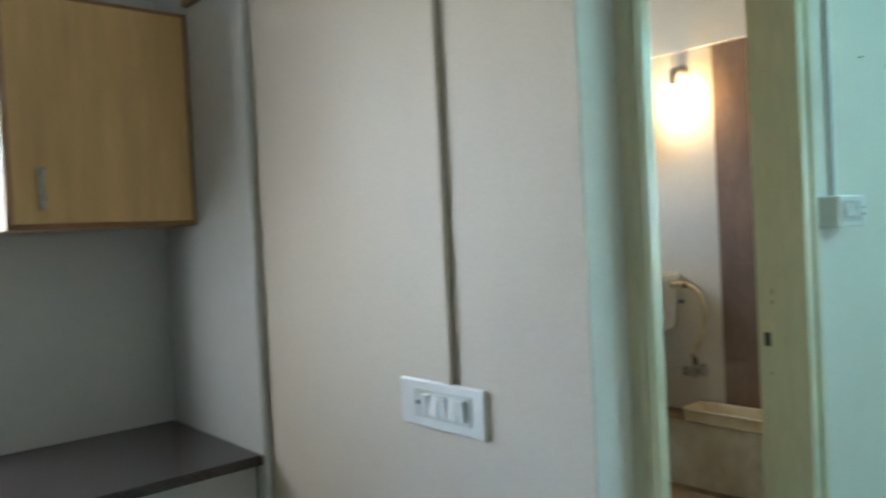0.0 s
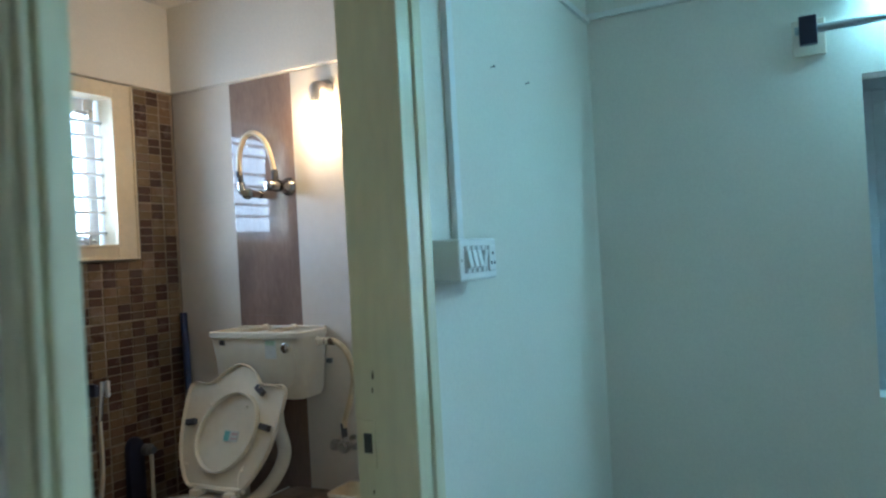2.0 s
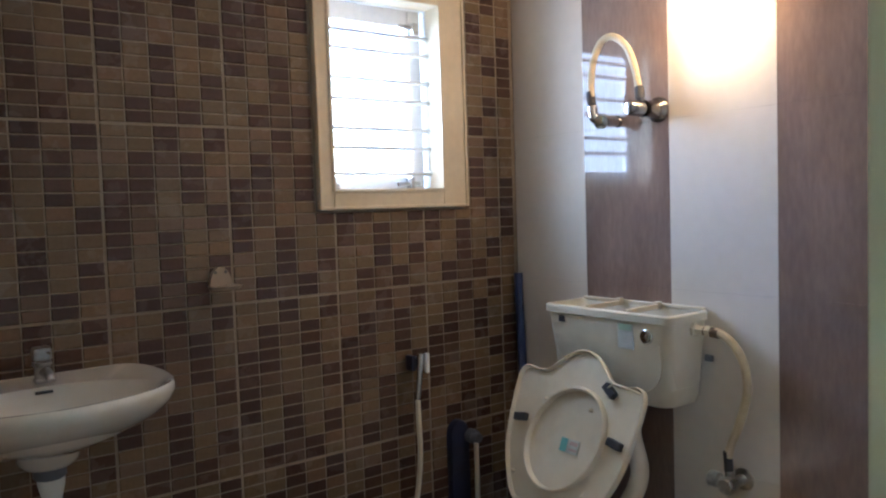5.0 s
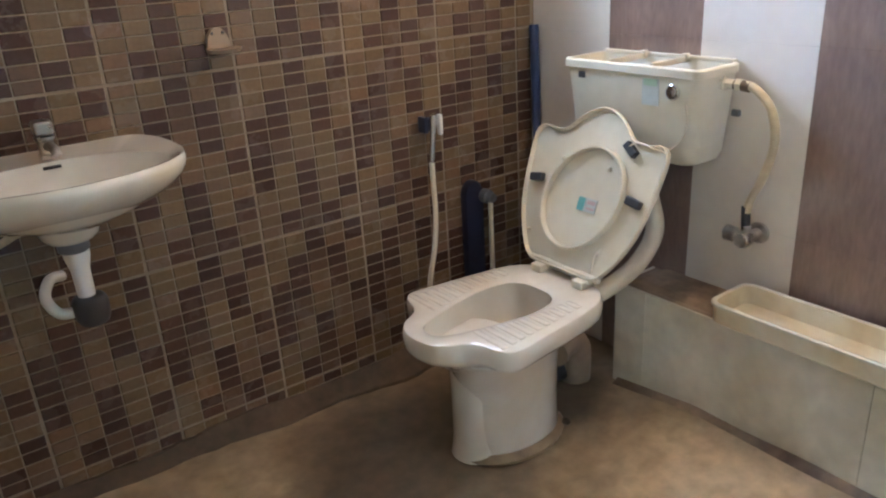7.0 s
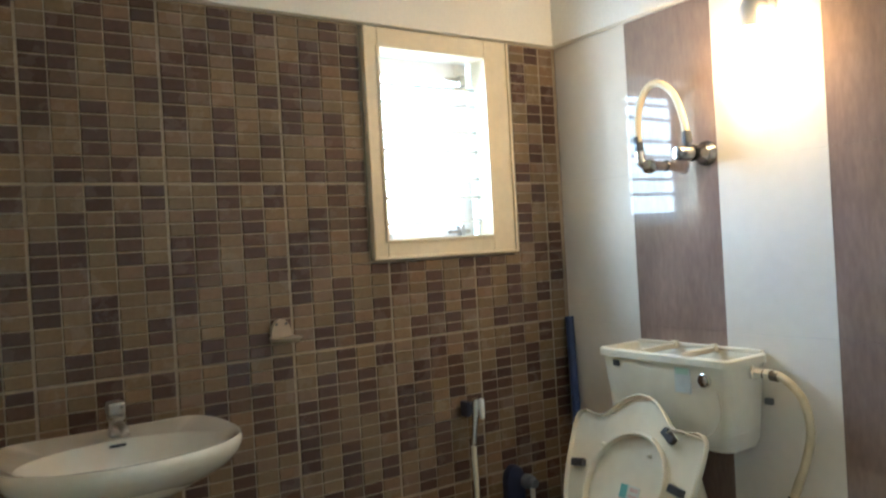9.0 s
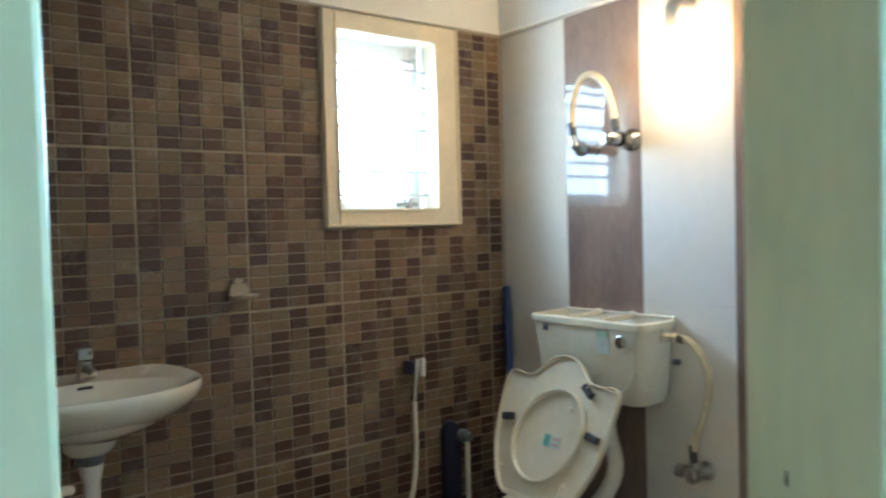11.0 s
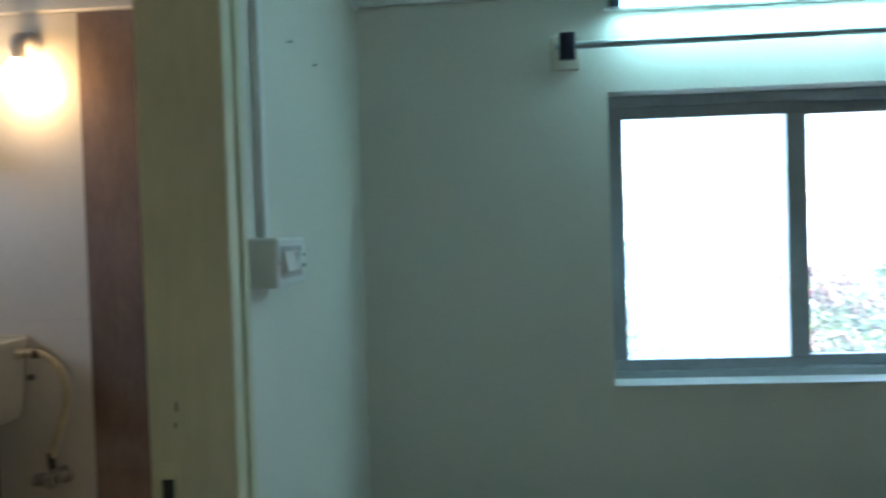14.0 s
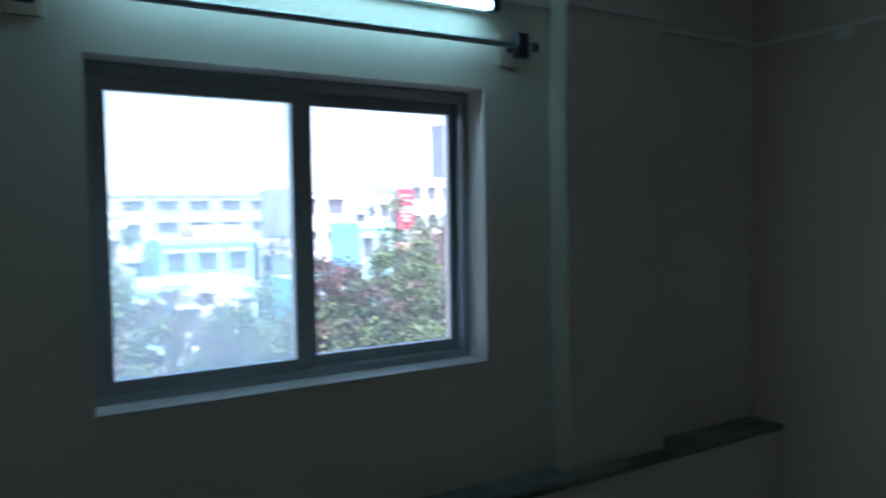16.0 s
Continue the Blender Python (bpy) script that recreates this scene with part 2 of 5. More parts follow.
M["tube"] = glowing("cool_tube_glass", (0.47, 0.97, 1.0), 2.6)
M["lampgrey"] = material("pale_grey_plastic", (0.55, 0.53, 0.52), 0.45, grain=0.06, scale=40, bump=0.02)
M["silt"] = material("damp_brown_cement", (0.115, 0.078, 0.048), 0.7, grain=0.2, scale=40, stain=0.2, stain_scale=8, bump=0.1)
M["soapdish"] = material("browned_plastic", (0.40, 0.32, 0.23), 0.35, grain=0.06, scale=40, bump=0.02)
M["pane"] = glass("clear_pane", 0.06)
M["dustypane"] = glass("dusty_pane", 0.27, tint=(0.95, 1.0, 1.0), haze=(0.78, 1.0, 1.0))
M["sticker"] = material("pale_sticker", (0.62, 0.66, 0.62), 0.4, grain=0.05, scale=60)
M["teal"] = material("teal_print", (0.20, 0.52, 0.50), 0.4, grain=0.05, scale=60)
M["pinkprint"] = material("pinkish_print", (0.60, 0.45, 0.42), 0.4, grain=0.05, scale=60)
M["greenprint"] = material("faded_green_print", (0.45, 0.62, 0.45), 0.4, grain=0.05, scale=60)
M["water"] = material("still_water", (0.42, 0.38, 0.29), 0.05, grain=0.02, scale=10, bump=0.0)
# Near-black and matt: the shade inside the open tank is in this colour.
M["shadedwater"] = material("shaded_tank_water", (0.075, 0.066, 0.042), 0.5, grain=0.1, scale=14, stain=0.2, stain_scale=9, bump=0.0, spec=0.15)
M["trayin"] = material("stained_tray", (0.78, 0.73, 0.57), 0.3, grain=0.05, scale=30, stain=0.2, stain_scale=7, bump=0.02, second=(0.66, 0.54, 0.32))

# ---- building helpers ----
ORIGIN = {}


def thing(name, at, label, category, group="", kind=""):
    ob = new(name)
    ob.empty_display_size = 0.05
    ob.location = at
    ORIGIN[ob.name] = Vector(at)
    return tagged(ob, label, category, group, kind)


def part(name, bm, mat, parent=None, label="", smooth=False):
    """Links a bmesh, in world coordinates, as one mesh under a thing or a part."""
    o = ORIGIN[parent.name] if parent else Vector()
    bmesh.ops.translate(bm, verts=bm.verts, vec=-o)
    bmesh.ops.recalc_face_normals(bm, faces=bm.faces)
    me = bpy.data.meshes.new(name)
    bm.to_mesh(me)
    bm.free()
    if smooth:
        for p in me.polygons:
            p.use_smooth = True
        me.set_sharp_from_angle(angle=radians(40))
    for x in (mat if isinstance(mat, (list, tuple)) else [mat]):
        me.materials.append(x)
    ob = new(name, me)
    ORIGIN[ob.name] = o
    if parent:
        ob.parent = parent
    return tagged(ob, label)


def structure(name, bm, mat, label, category, smooth=False):
    return tagged(part(name, bm, mat, None, "", smooth), label, category, "", "structure")


def box(x0, x1, y0, y1, z0, z1, bevel=0.0, bm=None, seg=2, mat=0):
    own = bmesh.new()
    g = bmesh.ops.create_cube(own, size=1.0)
    bmesh.ops.scale(own, verts=own.verts, vec=(abs(x1 - x0), abs(y1 - y0), abs(z1 - z0)))
    bmesh.ops.translate(own, verts=own.verts, vec=((x0 + x1) / 2, (y0 + y1) / 2, (z0 + z1) / 2))
    if bevel:
        bmesh.ops.bevel(own, geom=own.edges[:], offset=bevel, segments=seg, affect="EDGES", profile=0.5)
    for f in own.faces:
        f.material_index = mat
    return merge(bm, own)


def merge(bm, own):
    if bm is None:
        return own
    me = bpy.data.meshes.new("tmp")
    own.to_mesh(me)
    own.free()
    bm.from_mesh(me)
    bpy.data.meshes.remove(me)
    return bm


def boxes(*rows, bevel=0.0):
    bm = bmesh.new()
    for r in rows:
        box(*r, bevel=bevel, bm=bm)
    return bm


def rings(loops, bm=None, cap=True, closed=False):
    """A skin over a row of loops of equally many points."""
    bm = bm or bmesh.new()
    made = [[bm.verts.new(p) for p in lp] for lp in loops]
    n = len(made[0])
    pairs = list(zip(made, made[1:])) + ([(made[-1], made[0])] if closed else [])
    for a, b in pairs:
        for i in range(n):
            bm.faces.new((a[i], a[(i + 1) % n], b[(i + 1) % n], b[i]))
    if cap and not closed:
        bm.faces.new(made[0][::-1]), bm.faces.new(made[-1])
    return bm


def circle(c, r, axis, n=20):
    a = Vector(axis).normalized()
    u = a.orthogonal().normalized()
    v = a.cross(u)
    return [Vector(c) + r * (math.cos(2 * math.pi * i / n) * u + math.sin(2 * math.pi * i / n) * v) for i in range(n)]


def lathe(base, axis, profile, n=24, bm=None):
    """profile: rows of (height along the axis, radius)."""
    a = Vector(axis).normalized()
    return rings([circle(Vector(base) + a * h, max(r, 0.0004), axis, n) for h, r in profile], bm)


def rod(p, q, r, n=12, bm=None):
    d = (Vector(q) - Vector(p))
    return lathe(p, d, [(0, r), (d.length, r)], n, bm)


def hose(points, r, n=10, steps=8, bm=None):
    """A round hose along a smooth line through the points."""
    pts = [Vector(p) for p in points]
    ext = [2 * pts[0] - pts[1]] + pts + [2 * pts[-1] - pts[-2]]
    line = []
    for i in range(1, len(ext) - 2):
        a, b, c, d = ext[i - 1:i + 3]
        for k in range(steps):
            t = k / steps
            line.append(0.5 * (2 * b + (c - a) * t + (2 * a - 5 * b + 4 * c - d) * t * t + (3 * b - a - 3 * c + d) * t ** 3))
    line.append(pts[-1])
    loops, u = [], None
    for i, p in enumerate(line):
        tan = (line[min(i + 1, len(line) - 1)] - line[max(i - 1, 0)]).normalized()
        u = (u - tan * u.dot(tan)).normalized() if u else tan.orthogonal().normalized()
        v = tan.cross(u)
        loops.append([p + r * (math.cos(2 * math.pi * k / n) * u + math.sin(2 * math.pi * k / n) * v) for k in range(n)])
    return rings(loops, bm)


# ---- the shell ----
XS, YM = 3.80, 3.80          # striped wall and mosaic wall of the bathroom
XB, YD = 1.88, 2.085         # cream wall of the kitchen side, door wall of the room
XW, YR = 3.89, -1.16         # window wall and end wall of the room
BF, TT = 0.20, 2.07          # bathroom floor and top of the tiles
CB, CR = 2.42, 2.62          # ceilings
D0, D1, DT = 2.046, 2.638, 2.12  # door opening

floor = structure("floor", box(-4.4, XW + 0.2, -1.4, 4.0, -0.12, 0.0), M["roomfloor"], "plain cream tiled floor of the room", "floor")


def floor_z(x, y):
    """Height of the uneven cement floor, which rises towards the ledge along the striped wall."""
    rise = 0.055 * min(1, max(0, (x - 3.30) / 0.34)) * min(1, max(0, (3.42 - y) / 0.4))
    return BF - 0.002 + rise + 0.0022 * math.sin(9.1 * x + 5.3 * y) * math.cos(7.7 * y - 2.9 * x)


def cement_floor():
    x0, x1, y0, y1, n, m = XB + 0.05, XS + 0.15, YD + 0.02, YM + 0.15, 60, 54
    bm = bmesh.new()
    rows = [[bm.verts.new((x, y, floor_z(x, y))) for x in (x0 + (x1 - x0) * i / n for i in range(n + 1))] for y in (y0 + (y1 - y0) * j / m for j in range(m + 1))]
    for a, b in zip(rows, rows[1:]):
        for i in range(n):
            bm.faces.new((a[i], a[i + 1], b[i + 1], b[i]))
    return box(x0, x1, y0, y1, 0.004, BF - 0.012, bm=bm)


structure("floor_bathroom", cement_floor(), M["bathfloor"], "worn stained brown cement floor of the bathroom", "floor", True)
structure("ceiling", box(-4.4, XW + 0.3, -1.4, 4.1, CR, CR + 0.12), M["ceiling"], "white painted ceiling of the room", "ceiling")
structure("ceiling_bathroom", box(XB + 0.11, XS + 0.10, YD + 0.104, YM + 0.06, CB, CB + 0.1), M["ceiling"], "white painted bathroom ceiling", "ceiling")
structure("wall_door", boxes((XB + 0.006, D0 - 0.057, YD, YD + 0.10, 0, CR), (D1 + 0.097, XW, YD, YD + 0.10, 0, CR), (D0 - 0.057, D1 + 0.097, YD, YD + 0.10, DT + 0.07, CR)),
          M["wall"], "pale painted wall with the bathroom door", "wall")
structure("wall_kitchen_side", boxes((XB, XB + 0.10, YD + 0.10, YM + 0.05, 0, CR), (XB, XB + 0.006, YD, YD + 0.10, 0, CR)), M["beige"], "cream painted wall between kitchen corner and bathroom", "wall")
structure("wall_kitchen_pier", boxes((XB - 0.025, XB, 3.21, YM + 0.05, 0, CR), bevel=0.011), M["kitchentile"], "white glazed side wall of the kitchen corner", "wall")
# window wall with its opening, W0..W1 along y, WS..WT in height
W0, W1, WS, WT = 0.197, 1.346, 0.92, 1.79
structure("wall_window", boxes((XW, XW + 0.20, YR - 0.2, W0, 0, CR), (XW, XW + 0.20, W1, YD + 0.12, 0, CR), (XW, XW + 0.20, W0, W1, 0, WS), (XW, XW + 0.20, W0, W1, WT, CR)),
          M["wall"], "pale painted outer wall with a sliding window", "wall")
# Cream instead of the pale paint: the wall's warm shade is put into the colour.
structure("wall_end", box(-4.4, XW, YR - 0.2, YR, 0, CR), M["beige"], "end wall of the room with its warm shade in the cream paint", "wall")
structure("wall_back", box(-4.4, -4.2, YR, 3.85, 0, CR), M["wall"], "pale painted wall behind the walk", "wall")
structure("pilaster", box(XW - 0.086, XW, -0.53, -0.072, 0.0, CR, 0.004), M["wall"], "pale painted pilaster standing on the window wall", "pilaster")
structure("beam", box(XW - 0.12, XW, YR, YD, 2.30, CR), M["wall"], "painted beam above the window wall", "beam")
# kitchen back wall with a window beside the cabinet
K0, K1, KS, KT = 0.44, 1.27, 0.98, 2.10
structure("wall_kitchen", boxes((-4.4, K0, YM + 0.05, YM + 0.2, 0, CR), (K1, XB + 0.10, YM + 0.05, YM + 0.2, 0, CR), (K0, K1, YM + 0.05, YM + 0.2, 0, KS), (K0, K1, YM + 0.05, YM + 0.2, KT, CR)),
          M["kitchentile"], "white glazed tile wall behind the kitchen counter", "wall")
# bathroom: backing of the mosaic wall with the window opening
B0, B1, BS, BT = 3.122, 3.497, 1.463, 2.012
structure("wall_striped", boxes((XS + 0.008, XS + 0.16, YD + 0.10, YM + 0.2, 0, CR)), M["palegrout"], "bathroom wall of cream and brown striped tiles", "wall")
structure("wall_mosaic", boxes((XB + 0.10, B0 - 0.046, YM + 0.004, YM + 0.2, 0, CR), (B1 + 0.093, XS + 0.008, YM + 0.004, YM + 0.2, 0, CR), (B0 - 0.046, B1 + 0.093, YM + 0.004, YM + 0.2, 0, BS - 0.054), (B0 - 0.046, B1 + 0.093, YM + 0.004, YM + 0.2, TT, CR)),
          M["grout"], "bathroom wall of brown mosaic tiles round a window", "wall")
structure("upper_wall_striped", box(XS - 0.022, XS + 0.008, YD + 0.104, YM + 0.004, TT + 0.004, CB, 0.003), M["bathpaint"], "cream painted wall above the striped tiles", "wall")
structure("upper_wall_mosaic", box(XB + 0.10, XS - 0.022, YM - 0.022, YM + 0.004, TT + 0.004, CB, 0.003), M["bathpaint"], "cream painted wall above the mosaic tiles", "wall")


def fillet(x0, x1, steps, seed):
    """A rough cement fillet between the mosaic wall and the floor."""
    r = random.Random(seed)
    loops = []
    for k in range(steps + 1):
        x, w, h = x0 + (x1 - x0) * k / steps, 0.022 + 0.055 * min(1, max(0, (x0 + (x1 - x0) * k / steps - 2.45) / 0.75)) + r.uniform(-0.004, 0.005) + 0.006 * math.sin(k * 0.7), 0.046 + r.uniform(-0.004, 0.005) + 0.006 * math.sin(k * 0.45)
        loops.append([(x, YM + 0.003, BF - 0.004), (x, YM - w, BF - 0.004), (x, YM - w + 0.004, BF + 0.006), (x, YM - w * 0.5, BF + h * 0.42), (x, YM - 0.006, BF + h), (x, YM + 0.003, BF + h + 0.002)])
    return rings(loops)


structure("skirting_cement", fillet(XB + 0.10, XS, 44, 5), M["silt"], "rough brown cement fillet at the foot of the mosaic wall", "cement fillet", True)


# ---- outlines ----
def smooth_loop(points, n):
    """n points evenly spaced along a smooth closed line through the given plane points."""
    p, out = [Vector(q) for q in points], []
    for i in range(len(p)):
        a, b, c, d = p[i - 1], p[i], p[(i + 1) % len(p)], p[(i + 2) % len(p)]
        for k in range(10):
            t = k / 10
            out.append(0.5 * (2 * b + (c - a) * t + (2 * a - 5 * b + 4 * c - d) * t * t + (3 * b - a - 3 * c + d) * t ** 3))
    dist = [0.0]
    for a, b in zip(out, out[1:] + out[:1]):
        dist.append(dist[-1] + (b - a).length)
    res, j = [], 0
    for i in range(n):
        s = dist[-1] * i / n
        while dist[j + 1] < s:
            j += 1
        f = (s - dist[j]) / max(dist[j + 1] - dist[j], 1e-9)
        res.append(out[j].lerp(out[(j + 1) % len(out)], f))
    return res


def mirrored(half):
    """A closed outline from its half (u, v >= 0), the first and last on the axis."""
    return half + [(u, -v) for u, v in half[-2:0:-1]]


def rrect(x0, x1, y0, y1, z, r, n=5):
    pts = []
    for cx, cy, a0 in ((x1 - r, y1 - r, 0), (x0 + r, y1 - r, 90), (x0 + r, y0 + r, 180), (x1 - r, y0 + r, 270)):
        for k in range(n + 1):
            a = radians(a0 + 90 * k / n)
            pts.append((cx + r * math.cos(a), cy + r * math.sin(a), z))
    return pts


# ---- bathroom window ----
bathwin = thing("window_1", (3.31, YM, BS), "small cream framed bathroom window with iron bars", "window", kind="structure")
FX0, FX1, FZ0 = B0 - 0.045, B1 + 0.092, BS - 0.053
for nm, r in (("frame_left", (FX0, B0, YM - 0.014, YM + 0.06, FZ0, TT)), ("frame_right", (B1, FX1, YM - 0.014, YM + 0.06, FZ0, TT)),
              ("frame_bottom", (B0, B1, YM - 0.014, YM + 0.06, FZ0, BS)), ("frame_top", (B0, B1, YM - 0.014, YM + 0.06, BT, TT))):
    part("window_frame", box(*r, 0.004), M["winframe"], bathwin, "yellowed cream enamel frame" if nm == "frame_left" else "")
for r in ((FX0, FX0 + 0.009, FZ0, TT), (FX1 - 0.009, FX1, FZ0, TT), (FX0 + 0.009, FX1 - 0.009, FZ0, FZ0 + 0.009), (B0 - 0.006, B0 + 0.004, BS - 0.004, BT + 0.004), (B1 - 0.004, B1 + 0.006, BS - 0.004, BT + 0.004), (B0 + 0.004, B1 - 0.004, BS - 0.006, BS + 0.004)):
    part("bead", box(r[0], r[1], YM - 0.020, YM - 0.013, r[2], r[3], 0.002), M["winframe"], bathwin)
part("reveal", boxes((B0 - 0.02, B0, YM + 0.06, YM + 0.20, BS - 0.02, BT + 0.02), (B1, B1 + 0.02, YM + 0.06, YM + 0.20, BS - 0.02, BT + 0.02),
                     (B0, B1, YM + 0.06, YM + 0.20, BS - 0.02, BS), (B0, B1, YM + 0.06, YM + 0.20, BT, BT + 0.02)), M["whitepaint"], bathwin, "white painted reveal")
part("reveal_fill", boxes((B0 - 0.05, B0 - 0.02, YM + 0.06, YM + 0.2, FZ0 - 0.01, TT), (B1 + 0.02, B1 + 0.10, YM + 0.06, YM + 0.2, FZ0 - 0.01, TT),
                          (B0 - 0.02, B1 + 0.02, YM + 0.06, YM + 0.2, FZ0 - 0.01, BS - 0.02), (B0 - 0.02, B1 + 0.02, YM + 0.06, YM + 0.2, BT + 0.02, TT)), M["whitepaint"], bathwin)
for z in (1.925, 1.873, 1.789, 1.730, 1.645, 1.589, 1.513):
    part("bar", rod((B0, YM + 0.052, z), (B1, YM + 0.052, z), 0.0062), M["whitepaint"], bathwin)
sash = part("sash", boxes((B0, B0 + 0.028, YM + 0.078, YM + 0.106, BS, BT), (B1 - 0.055, B1 - 0.012, YM + 0.073, YM + 0.110, BS, BT), (B0 + 0.028, B1 - 0.055, YM + 0.078, YM + 0.106, BS, BS + 0.042),
                          (B0 + 0.028, B1 - 0.055, YM + 0.078, YM + 0.106, BT - 0.052, BT)), M["whitepaint"], bathwin, "white painted casement")
glaz = part("pane", box(B0 + 0.026, B1 - 0.053, YM + 0.090, YM + 0.094, BS + 0.042, BT - 0.052), M["pane"], sash)
glaz.visible_shadow = False
latch = boxes((B1 - 0.115, B1 - 0.035, YM + 0.058, YM + 0.071, BS + 0.014, BS + 0.026), (B1 - 0.075, B1 - 0.06, YM + 0.052, YM + 0.078, BS + 0.006, BS + 0.04), bevel=0.003)
part("latch", latch, M["dullchrome"], sash)
part("stay", boxes((B1 - 0.10, B1 - 0.03, YM + 0.058, YM + 0.070, BT - 0.06, BT - 0.048), (B1 - 0.05, B1 - 0.03, YM + 0.052, YM + 0.078, BT - 0.075, BT - 0.04), bevel=0.003), M["dullchrome"], sash)
part("catch", boxes((B0 + 0.05, B0 + 0.066, YM + 0.078, YM + 0.073, BS + 0.001, BS + 0.022), bevel=0.003), M["dullchrome"], sash)

# ---- squatting and sitting pan ----
PX, PY, PZ = 3.44, 3.302, BF + 0.40


def pan_loop(pts, z, s=1.0, dx=0.0):
    return [(PX - dx - u * s, PY + v * s, z) for u, v in pts]


OUT = smooth_loop(mirrored([(-0.02, 0.0), (-0.02, 0.08), (0.0, 0.130), (0.05, 0.166), (0.14, 0.186), (0.25, 0.200), (0.325, 0.210), (0.362, 0.205), (0.382, 0.178), (0.394, 0.135), (0.416, 0.105), (0.450, 0.086), (0.478, 0.054), (0.489, 0.0)]), 96)
HOLE = smooth_loop(mirrored([(0.095, 0.0), (0.10, 0.046), (0.13, 0.080), (0.20, 0.091), (0.30, 0.076), (0.385, 0.053), (0.432, 0.032), (0.444, 0.0)]), 96)



def ellipse(cu, a, b, pts):
    """Points of an ellipse in the same order as an outline."""
    res = []
    for u, v in pts:
        ang = math.atan2(v / 0.2, (u - 0.25) / 0.27)
        res.append((cu + a * math.cos(ang), b * math.sin(ang)))
    return res


def blend(p, q, f):
    return [(a[0] * (1 - f) + b[0] * f, a[1] * (1 - f) + b[1] * f) for a, b in zip(p, q)]


def inset(p, d):
    cu = 0.26
    return [(u - d * (1 if u > cu else -1) * min(1, abs(u - cu) / 0.2), v * (1 - d / 0.18)) for u, v in p]


toilet = thing("toilet", (3.22, PY, BF), "ivory ceramic footed toilet with ribbed rests, fixed to the cement floor", "toilet")
foot, waist, bowl = ellipse(0.195, 0.145, 0.092, OUT), ellipse(0.20, 0.15, 0.088, OUT), ellipse(0.235, 0.22, 0.132, OUT)
loops = [pan_loop(ellipse(0.22, 0.05, 0.03, OUT), PZ - 0.19), pan_loop(ellipse(0.23, 0.11, 0.055, OUT), PZ - 0.165), pan_loop(blend(ellipse(0.26, 0.15, 0.07, OUT), HOLE, 0.6), PZ - 0.09),
         pan_loop(inset(HOLE, -0.004), PZ - 0.02), pan_loop(HOLE, PZ - 0.004), pan_loop(blend(HOLE, OUT, 0.12), PZ), pan_loop(inset(OUT, 0.012), PZ), pan_loop(inset(OUT, 0.004), PZ - 0.003),
         pan_loop(OUT, PZ - 0.012), pan_loop(OUT, PZ - 0.044), pan_loop(inset(OUT, 0.007), PZ - 0.056), pan_loop(blend(OUT, bowl, 0.55), PZ - 0.066), pan_loop(blend(bowl, waist, 0.15), PZ - 0.082),
         pan_loop(blend(bowl, waist, 0.75), PZ - 0.13), pan_loop(waist, PZ - 0.22), pan_loop(waist, BF + 0.10), pan_loop(foot, BF + 0.012), pan_loop(foot, BF)]
part("pan", rings(loops), M["ceramic"], toilet, smooth=True)
part("front_column", lathe((PX - 0.303, PY + 0.012, BF), (0, 0, 1), [(0, 0.071), (0.01, 0.069), (0.06, 0.064), (0.2, 0.063), (0.29, 0.069), (0.335, 0.086)], 28), M["ceramic"], toilet, smooth=True)
part("water", rings([pan_loop(ellipse(0.24, 0.10, 0.05, OUT), PZ - 0.172), pan_loop(ellipse(0.24, 0.098, 0.048, OUT), PZ - 0.171)]), M["water"], toilet)
for side in (1, -1):
    for k in range(10):
        u = 0.105 + 0.0285 * k
        hole_v = 0.096 - max(0, (u - 0.2)) * 0.22
        out_v = 0.158 + 0.11 * (u - 0.1)
        b = box(PX - u - 0.0095, PX - u + 0.0095, PY + side * (hole_v + 0.014), PY + side * (out_v - 0.004), PZ - 0.006, PZ + 0.0032, 0.0044, seg=3)
        part("foot_rest_rib", b, M["ceramic"], toilet, smooth=True)
mortar = rings([pan_loop(ellipse(0.20, 0.160 + 0.006 * math.sin(k), 0.112, OUT), BF + h) for k, h in ((0, 0.0), (1, 0.008), )] + [pan_loop(ellipse(0.195, 0.147, 0.095, OUT), BF + 0.02)])
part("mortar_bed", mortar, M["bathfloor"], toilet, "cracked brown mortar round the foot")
for dv in (0.105, -0.105):
    part("foot_bolt", lathe((PX - 0.10, PY + dv * 0.95, BF + 0.05), (0, dv, 0.02), [(0, 0.009), (0.014, 0.008), (0.018, 0.004)], 10), M["dirt"], toilet)
part("outlet", hose([(PX - 0.02, PY + 0.02, BF + 0.17), (PX + 0.06, PY + 0.05, BF + 0.17), (PX + 0.12, PY + 0.07, BF + 0.11), (PX + 0.13, PY + 0.08, BF)], 0.042, 14), M["soapdish"], toilet, "stained plastic outlet bend", smooth=True)
# hinges and the raised cover with its ring
for v in (0.075, -0.075):
    part("hinge", boxes((PX - 0.035, PX + 0.012, PY + v - 0.018, PY + v + 0.018, PZ + 0.0005, PZ + 0.022), (PX - 0.012, PX + 0.006, PY + v - 0.026, PY + v + 0.026, PZ + 0.012, PZ + 0.034), bevel=0.003), M["lidplastic"], toilet)
part("hinge_bar", rod((PX - 0.004, PY - 0.12, PZ + 0.026), (PX - 0.004, PY + 0.12, PZ + 0.026), 0.008), M["lidplastic"], toilet)
SL = Vector((0.17, 0, 0.39)).normalized()
NV = Vector((-SL.z, 0, SL.x))
L0 = Vector((3.44, 3.312, 0.63))


def on_lid(s, v, h):
    return L0 + s * SL + h * NV + Vector((0, v, 0))


